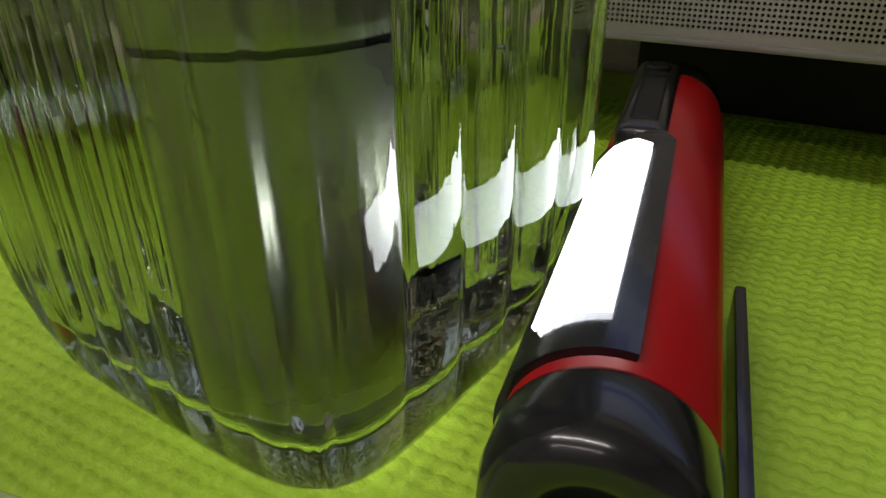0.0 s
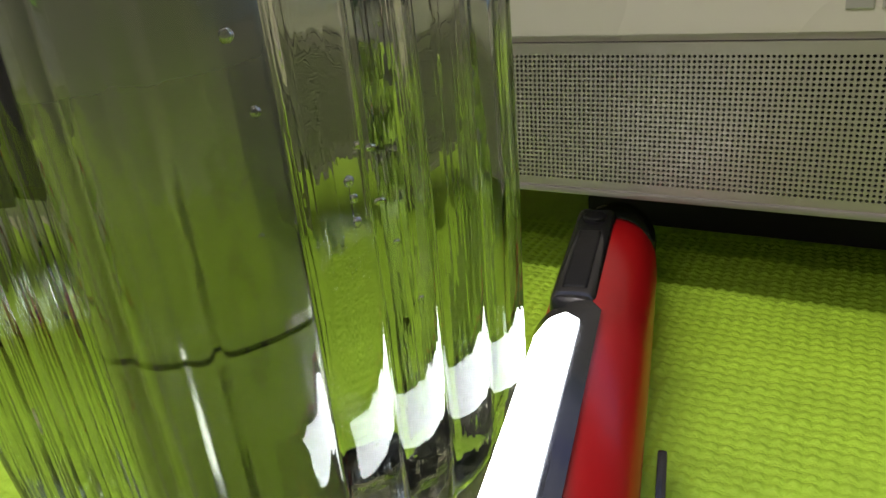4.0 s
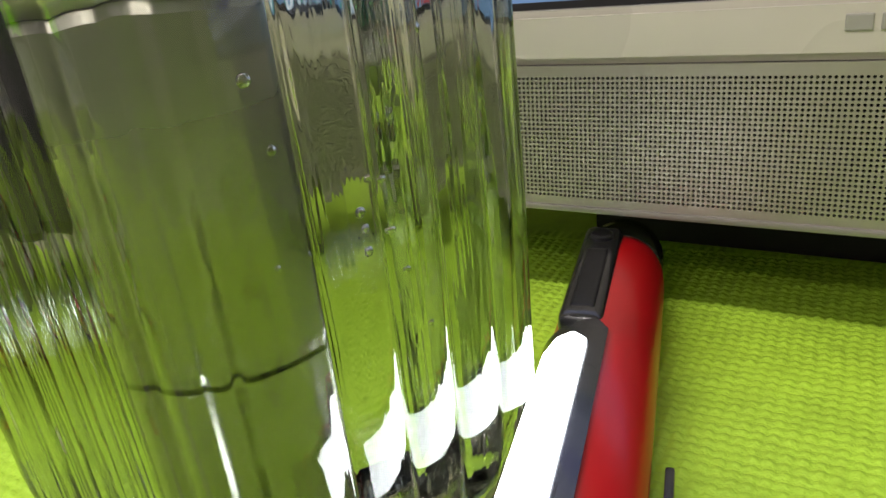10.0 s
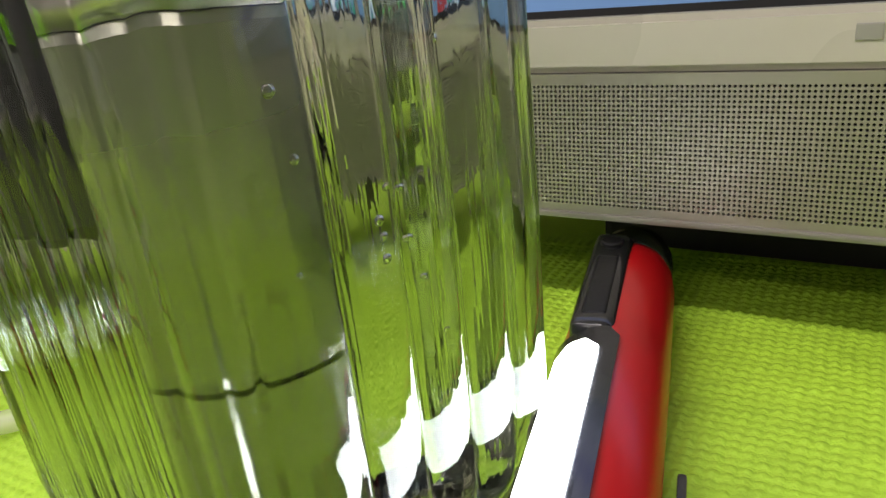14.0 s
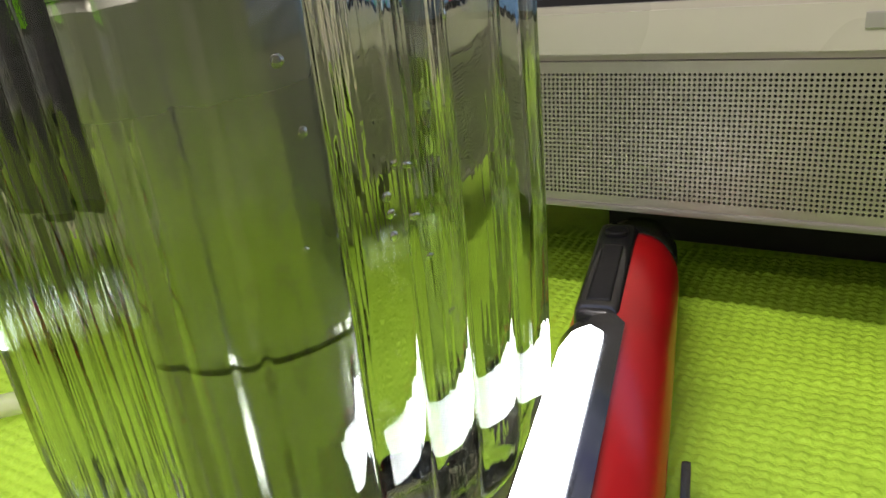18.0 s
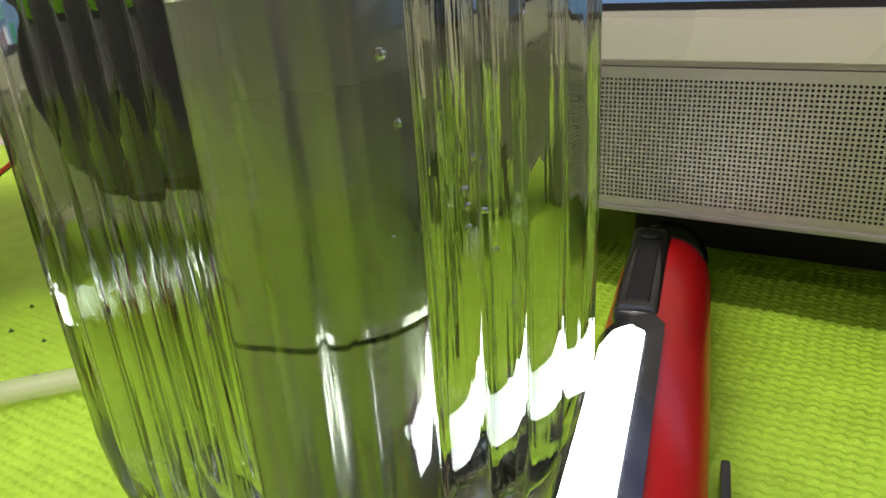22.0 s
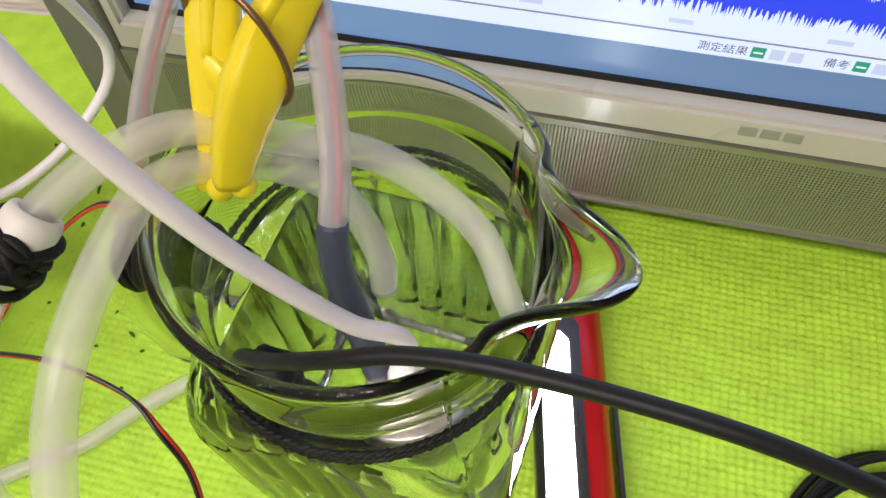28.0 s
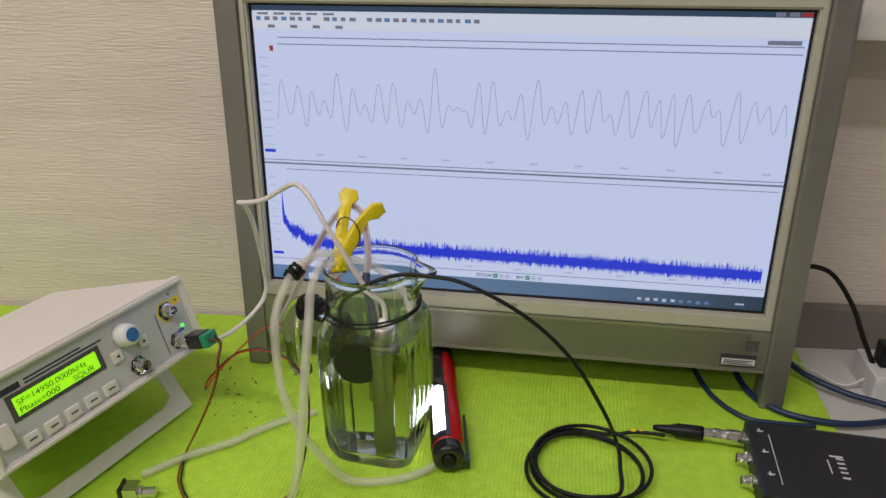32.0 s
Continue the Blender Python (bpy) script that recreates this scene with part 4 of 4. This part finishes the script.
part("case", prism([(x - GW / 2, y) for x, y in rrect(GW, GH, 0.009)], -GD, -0.004, 0.0), M_BOXW, gen, "light grey case", m=Matrix.Translation((0, 0, GH / 2)) @ Matrix.Rotation(math.pi / 2, 4, "X"))
part("front_bezel", frame_ring((-GW, 0, 0, GH), (-GW + 0.006, -0.006, 0.006, GH - 0.006), 0.012, 0.002), M_BOXW, gen, m=Matrix.Translation((0, -0.008, 0)))
part("panel", box(-GW + 0.006, -0.006, -0.003, 0.004, 0.006, GH - 0.006), M_PANEL, gen, "grey front panel")


def on_panel(x0, x1, z0, z1, d, mat, name, bevel=0.0, parent=None, label=""):
    return part(name, box(x0, x1, -0.003 - d, -0.0028, z0, z1, bevel), mat, parent or gen, label)


on_panel(-0.189, -0.103, 0.031, 0.053, 0.0005, M_GREYSIDE, "display_frame")
on_panel(-0.1845, -0.108, 0.0345, 0.0495, 0.0009, M_LCD, "display", label="glowing yellow-green display")


def text(name, body, size, m, mat, parent):
    c = bpy.data.curves.new(name, "FONT")
    c.body, c.size, c.extrude = body, size, 0.0001
    c.materials.append(mat)
    ob = new(name, c)
    ob.parent = parent
    ob.matrix_local = m
    return ob


for z, s in ((0.0425, "SF=14950.0000kHz"), (0.0358, "Phase=000'     SQUR")):
    text("display_text", s, 0.0066, Matrix.Translation((-0.1825, -0.0042, z)) @ Matrix.Rotation(math.pi / 2, 4, "X") @ Matrix.Diagonal((1.22, 1, 1, 1)), M_LCDT, gen)
for k in range(5):
    x = -0.189 + 0.0188 * k
    on_panel(x - 0.001, x + 0.0125, 0.0085, 0.0188, 0.0030, M_BOXW, "push_button", 0.0014)
    on_panel(x + 0.0025, x + 0.009, 0.0130, 0.0144, 0.0033, M_GREYSIDE, "button_print")
on_panel(-0.206, -0.196, 0.018, 0.036, 0.006, M_BOXW, "power_switch", 0.001, label="white rocker switch")
on_panel(-0.205, -0.174, 0.0545, 0.0595, 0.0004, M_TEXT, "maker_print")
on_panel(-0.17, -0.118, 0.0578, 0.0591, 0.0004, M_TEXT, "print_line")
on_panel(-0.17, -0.098, 0.0548, 0.0561, 0.0004, M_TEXT, "print_line")
for x, z in ((-0.091, 0.035), (-0.0615, 0.035)):
    on_panel(x - 0.005, x + 0.005, z - 0.005, z + 0.005, 0.0026, M_BOXW, "arrow_button", 0.0012)
    s = -1 if x < -0.08 else 1
    mesh_object("arrow_print", [(x - 0.0016 * s, -0.0058, z - 0.0018), (x - 0.0016 * s, -0.0058, z + 0.0018), (x + 0.0018 * s, -0.0058, z), (x - 0.0016 * s, -0.0054, z - 0.0018), (x - 0.0016 * s, -0.0054, z + 0.0018), (x + 0.0018 * s, -0.0054, z)], [(0, 1, 2), (3, 5, 4), (0, 3, 4, 1), (1, 4, 5, 2), (2, 5, 3, 0)], M_TEXT, gen)
FRONT = Matrix.Rotation(math.pi / 2, 4, "X")
knob = part("knob", lathe([(0, 0), (0.0105, 0), (0.0105, 0.004), (0.0092, 0.013), (0.0085, 0.0145), (0, 0.0145)], 40), M_PRINTW, gen, "white knob with a blue cap", True, Matrix.Translation((-0.078, -0.003, 0.0495)) @ FRONT)
part("knob_cap", lathe([(0, 0.0146), (0.0062, 0.0146), (0.0062, 0.0152), (0, 0.0154)], 32, Matrix.Translation((-0.078, -0.003, 0.0495)) @ FRONT), M_BLUE, knob, "blue cap")


def bnc_socket(parent, m, label="metal BNC socket"):
    s = part("socket", lathe([(0.0, 0.0), (0.0075, 0), (0.0075, 0.003), (0.0058, 0.0032), (0.0050, 0.0045), (0.0048, 0.011), (0.0040, 0.011), (0.0038, 0.004), (0, 0.004)], 24), M_CHROME, parent, label, False, m)
    part("lug", box(-0.0058, 0.0058, -0.0008, 0.0008, 0.0075, 0.0093), M_CHROME, s, m=m)
    part("insulator", lathe([(0, 0.006), (0.0022, 0.006), (0.0022, 0.0042), (0, 0.0042)], 16), M_PRINTW, s, m=m)
    return s


for x, z in ((-0.027, 0.048), (-0.027, 0.0175), (-0.0745, 0.017)):
    bnc_socket(gen, Matrix.Translation((x, -0.003, z)) @ FRONT)
    part("socket_nut", lathe([(0.0076, 0.0), (0.0088, 0.0), (0.0088, 0.0016), (0.0076, 0.0018)], 6), M_BLACKP, gen, "black nut", m=Matrix.Translation((x, -0.0032, z)) @ FRONT)
part("yellow_ring", lathe([(0.0089, 0.0), (0.0102, 0.0), (0.0102, 0.0004), (0.0089, 0.0004)], 40), M_YELLOW, gen, "yellow printed ring", m=Matrix.Translation((-0.027, -0.0031, 0.048)) @ FRONT)
on_panel(-0.0175, -0.0085, 0.0500, 0.0570, 0.0003, M_YELLOW, "yellow_print", label="yellow printed tag")
on_panel(-0.0150, -0.0110, 0.0528, 0.0542, 0.0005, M_TEXT, "print_line")
on_panel(-0.0190, -0.0170, 0.0605, 0.0625, 0.0005, M_TEXT, "print_dot")
on_panel(-0.0175, -0.0145, 0.0265, 0.0295, 0.0010, M_LEDG, "indicator", label="small lit green indicator")
on_panel(-0.0405, -0.0397, 0.01, 0.05, 0.0003, M_TEXT, "print_line")
on_panel(-0.0215, -0.0155, 0.0235, 0.0262, 0.0006, M_BLUE, "blue_mark")
bail = part("bail_foot", prism([(-GW + 0.012, 0), (-0.012, 0), (-0.012, 0.066), (-0.028, 0.066), (-0.028, 0.020), (-0.040, 0.014), (-GW + 0.04, 0.014), (-GW + 0.028, 0.020), (-GW + 0.028, 0.066), (-GW + 0.012, 0.066)], -0.003, 0.0, 0.0004), M_BOXW, gen, "light grey folding bail foot", m=Matrix.Translation((0, 0.034, -0.0630)) @ Matrix.Rotation(radians(72), 4, "X"))
for x in (-GW + 0.02, -0.02):
    part("bail_hinge", box(x - 0.011, x + 0.011, 0.044, 0.066, -0.008, 0.001, 0.002), M_BOXW, gen)
for x in (-GW + 0.02, -0.02):
    part("foot", box(x - 0.009, x + 0.009, 0.02, 0.045, -0.006, 0.001, 0.002), M_BLACKR, gen)
    part("rear_foot", box(x - 0.009, x + 0.009, GD - 0.03, GD - 0.012, -0.004, 0.001, 0.001), M_BLACKR, gen)

adapter = empty("screw_terminal_adapter", gen_m @ Matrix.Translation((-0.027, -0.012, 0.0175)) @ FRONT, "black BNC plug with green screw terminals on the generator", "connector")
part("plug", lathe([(0.0050, -0.002), (0.0072, -0.002), (0.0072, 0.009), (0.0064, 0.0105), (0, 0.0105)], 28), M_CHROME, adapter, smooth=False)
part("housing", box(-0.0075, 0.0075, -0.007, 0.007, 0.0106, 0.030, 0.0015), M_BLACKP, adapter, "black housing")
tb_ = part("terminal_block", box(-0.0072, 0.0072, -0.0062, 0.0062, 0.0302, 0.038, 0.0008), M_GREENT, adapter, "green screw terminal block")
for x in (-0.0035, 0.0035):
    part("screw", lathe([(0, 0.0382), (0.002, 0.0382), (0.002, 0.0386), (0, 0.0386)], 14), M_CHROME, tb_, m=pose(x, 0, 0))
AT = adapter.matrix_world @ Vector((0, 0, 0.039))
A = lambda dx, dy, dz: (AT.x + dx, AT.y + dy, AT.z + dz)
for k, (mt, nm) in enumerate(((M_ORANGEW, "brown"), (M_BLACKP, "black"))):
    o = 0.003 * k
    cable("twin_wire", [A(0, o, 0), A(0.006, o, -0.006), (-0.2472, -0.1437 + o, 0.0935), (-0.2498, -0.1450 + o, 0.0763), (-0.2609, -0.1461 + o, 0.0480), (-0.2756, -0.1495 + o, 0.0180), (-0.2801, -0.1682 + o, 0.0040), (-0.2750 + o, -0.1897, 0.0022), (-0.2675 + o, -0.2042, 0.0020), (-0.2498 + o, -0.2237, 0.0020), (-0.2198, -0.2482 - o, 0.0020)], 0.0009, mt, nm + " thin wire of a pair hanging from the terminals", "wire", 7, 10, "thin wires")
for k, (mt, nm) in enumerate(((M_REDW, "red"), (M_BLACKP, "black"))):
    o = 0.0014 * k
    cable("loop_wire", [(-0.2093, -0.0808 + o, 0.1001), (-0.2266, -0.0780 + o, 0.0935), (-0.2469, -0.0822 + o, 0.0773), (-0.2630, -0.0987 + o, 0.0619), (-0.2721, -0.1180 + o, 0.0509), (-0.2712, -0.1302, 0.0518 - o), (-0.2614, -0.1362, 0.0685 + o), (-0.2349, -0.1395, 0.0964 + o), (-0.2185, -0.1394, 0.1053 + o), (-0.2004, -0.1391, 0.1069 + o), (-0.1796, -0.1423, 0.1016 + o), (-0.1676, -0.1485 - o, 0.0972), (-0.1596, -0.1552 - o, 0.0857), (-0.1538, -0.1671 - o, 0.0725), (-0.1524, -0.1835 - o, 0.0473), (-0.1601, -0.1947 - o, 0.0120), (-0.1718, -0.2104 - o, 0.0030), (-0.1932, -0.2302 - o, 0.0022), (-0.2302, -0.2482 - o, 0.0020)], 0.0007, mt, nm + " thin wire arching in front of the jug handle", "wire", 7, 10, "thin wires")

jack = empty("metal_socket_adapter", pose(-0.2905, -0.2215, 0.0, 0, 0, 10), "small metal and plastic BNC adapter lying on the mat", "connector")
part("block", box(-0.016, -0.003, -0.007, 0.007, 0.0, 0.014, 0.001), M_CHROME, jack)
part("plate", box(-0.019, -0.0162, -0.008, 0.008, 0.0, 0.015, 0.0005), M_BLACKP, jack)
part("barrel", lathe([(0, 0), (0.0055, 0), (0.0055, 0.003), (0.0045, 0.0035), (0.0045, 0.014), (0, 0.014)], 20, pose(-0.003, 0, 0.0065, 0, 90, 0)), M_CHROME, jack)

# ---- USB oscilloscope ----
scope = empty("usb_oscilloscope", pose(0.2325, -0.1065, 0, 0, 0, -3), "dark blue-black USB oscilloscope box on the mat", "instrument")
part("case", box(0, 0.142, -0.052, 0.050, 0.0005, 0.021, 0.003), M_SCOPE, scope, "dark case")
for k, (y, z) in enumerate(((0.037, 0.0095), (0.007, 0.0095), (-0.023, 0.0095))):
    bnc_socket(scope, Matrix.Translation((0, y, z)) @ Matrix.Rotation(-math.pi / 2, 4, "Y"))
for k in range(3):
    part("channel_print", box(0.009, 0.0145, 0.0355 - 0.03 * k, 0.0370 - 0.03 * k, 0.0211, 0.0213), M_PRINTW, scope)
    part("channel_print", box(0.0105, 0.0115, 0.034 - 0.03 * k, 0.0395 - 0.03 * k, 0.0214, 0.0216), M_PRINTW, scope)
part("print_line", box(0.0185, 0.0192, -0.035, 0.032, 0.0211, 0.0213), M_PRINTW, scope)
for k, (x0, x1, y) in enumerate(((0.066, 0.077, 0.012), (0.0705, 0.077, 0.009), (0.0705, 0.0765, 0.003), (0.0705, 0.0765, -0.003), (0.0705, 0.0765, -0.009), (0.0705, 0.0765, -0.0160))):
    part("name_stroke", box(x0, x1, y - 0.0011, y + 0.0011, 0.0211, 0.0213), M_PRINTW, scope)
part("name_stroke", box(0.0625, 0.0636, -0.012, 0.006, 0.0211, 0.0213), M_PRINTW, scope)
plug = empty("coax_plug", scope.matrix_world @ pose(-0.001, 0.037, 0.0095, 0, -90, 0), "chrome BNC plug with black boot on the oscilloscope", "connector")
part("shell", lathe([(0.0052, 0.003), (0.0070, 0.003), (0.0072, 0.006), (0.0072, 0.014), (0.0060, 0.016), (0.0055, 0.020), (0.0066, 0.0205), (0.0066, 0.026), (0.0055, 0.028), (0.0055, 0.036), (0, 0.036)], 28), M_CHROME, plug)
part("boot", lathe([(0, 0.036), (0.0066, 0.036), (0.0070, 0.039), (0.0066, 0.060), (0.0045, 0.066), (0.0032, 0.078), (0.0022, 0.082), (0, 0.082)], 28), M_BLACKR, plug, "black rubber boot", True)

cable("usb_cable", [(0.3881, -0.0584, 0.0080), (0.4134, -0.0439, 0.0080), (0.4225, -0.0200, 0.0100), (0.3910, -0.0132, 0.0060), (0.3398, -0.0234, 0.0040), (0.2931, -0.0173, 0.0040), (0.2647, 0.0038, 0.0040), (0.2516, 0.0335, 0.0060), (0.2444, 0.0708, 0.0150)], 0.0034, M_NAVY, "thick dark blue cable behind the oscilloscope", group="blue cables")
cable("usb_cable", [(0.3091, -0.0313, 0.0035), (0.2698, -0.0317, 0.0035), (0.2429, -0.0264, 0.0035), (0.2196, 0.0033, 0.0035), (0.2075, 0.0422, 0.0060), (0.2037, 0.0791, 0.0120)], 0.0026, M_NAVY, "dark blue cable running under the computer", group="blue cables")
cable("usb_cable", [(0.2945, 0.0900, 0.0200), (0.3162, 0.0532, 0.0120), (0.3532, 0.0257, 0.0080), (0.3952, 0.0074, 0.0060), (0.4126, -0.0300, 0.0050)], 0.0034, M_NAVY, "thick dark blue cable at the mat edge", group="blue cables")
cable("power_cable", [(0.28, 0.065, 0.125), (0.30, 0.085, 0.122), (0.335, 0.09, 0.115), (0.36, 0.08, 0.085), (0.375, 0.065, 0.05), (0.39, 0.06, 0.02)], 0.0026, M_BLACKR, "black lead plugged into the side of the computer")
pp = part("plug", box(0.2725, 0.292, 0.058, 0.074, 0.119, 0.131, 0.002), M_BLACKR)
tagged(pp, "small black plug in the side of the computer", "plug")
strip = empty("white_adapter", pose(0.41, 0.06, DESK_Z), "white plastic power adapter on the desk", "adapter")
part("case", box(-0.03, 0.03, -0.03, 0.03, 0, 0.03, 0.004), M_PRINTW, strip)
part("plug", box(-0.02, 0.0, -0.01, 0.01, 0.0302, 0.055, 0.003), M_BLACKR, strip, "black plug")
cable("thin_white_lead", [(0.315, 0.10, 0.0), (0.335, 0.07, 0.004), (0.36, 0.05, 0.002), (0.385, 0.055, 0.012)], 0.0012, M_WHITEC, "thin white lead on the desk", n=7)
shelf = part("wall_box", box(0.304, 0.62, 0.068, 0.1465, 0.355, 0.46, 0.004), M_BOXW)
tagged(shelf, "light grey cabinet mounted on the wall", "cabinet")

# air bubbles clinging to the inside of the jug
M_AIR = glass("air_bubble", (1, 1, 1), 0.76)
random.seed(11)
for k in range(14):
    y, z = -0.034 + 0.05 * random.random(), 0.055 + 0.055 * random.random()
    bm = bmesh.new()
    bmesh.ops.create_icosphere(bm, subdivisions=2, radius=0.0005 + 0.0005 * random.random())
    bub = part("air_bubble", bm, M_AIR, None, "", True, pose(*J(0.0360, 0.8 * y, z)))
    bub.visible_shadow = False
    tagged(bub, "tiny air bubble on the inner glass wall", "bubble", "bubbles in the jug")

# worn scraps of the mat's own rubber lying near the computer's foot
random.seed(21)
SV, SF = [], []
for k in range(26):
    cx, cy = -0.2766 + random.gauss(0, 0.030), -0.0425 + random.gauss(0, 0.032)
    a0, ln, o = random.random() * 3, 0.001 + 0.004 * random.random() ** 2, len(SV)
    for i in range(8):
        a = i * math.pi / 4
        u, v = ln * math.cos(a) * (0.7 + 0.5 * random.random()), 0.0009 * math.sin(a) * (0.7 + 0.6 * random.random())
        SV.append((cx + u * math.cos(a0) - v * math.sin(a0), cy + u * math.sin(a0) + v * math.cos(a0), -0.0004))
    SV.append((cx, cy, 0.0009))
    SF += [(o + i, o + (i + 1) % 8, o + 8) for i in range(8)]
M_SCRAP = material("dark_green_scrap", (0.045, 0.11, 0.008), 0.8, var=0.2)
tagged(mesh_object("rubber_scraps", SV, SF, M_SCRAP, smooth=True), "dark green crumbs of worn rubber scattered on the mat", "scraps", kind="stuff")

ring_tag = empty("cable_marker", pose(0.1365, -0.0727, 0.0085, 0, 90, -4), "yellow marker rings on the black lead near its plug", "marker")
for z in (-0.004, 0.004):
    part("ring", lathe([(0.0021, z - 0.0022), (0.0026, z - 0.0022), (0.0026, z + 0.0022), (0.0021, z + 0.0022)], 16), M_YELLOW, ring_tag)
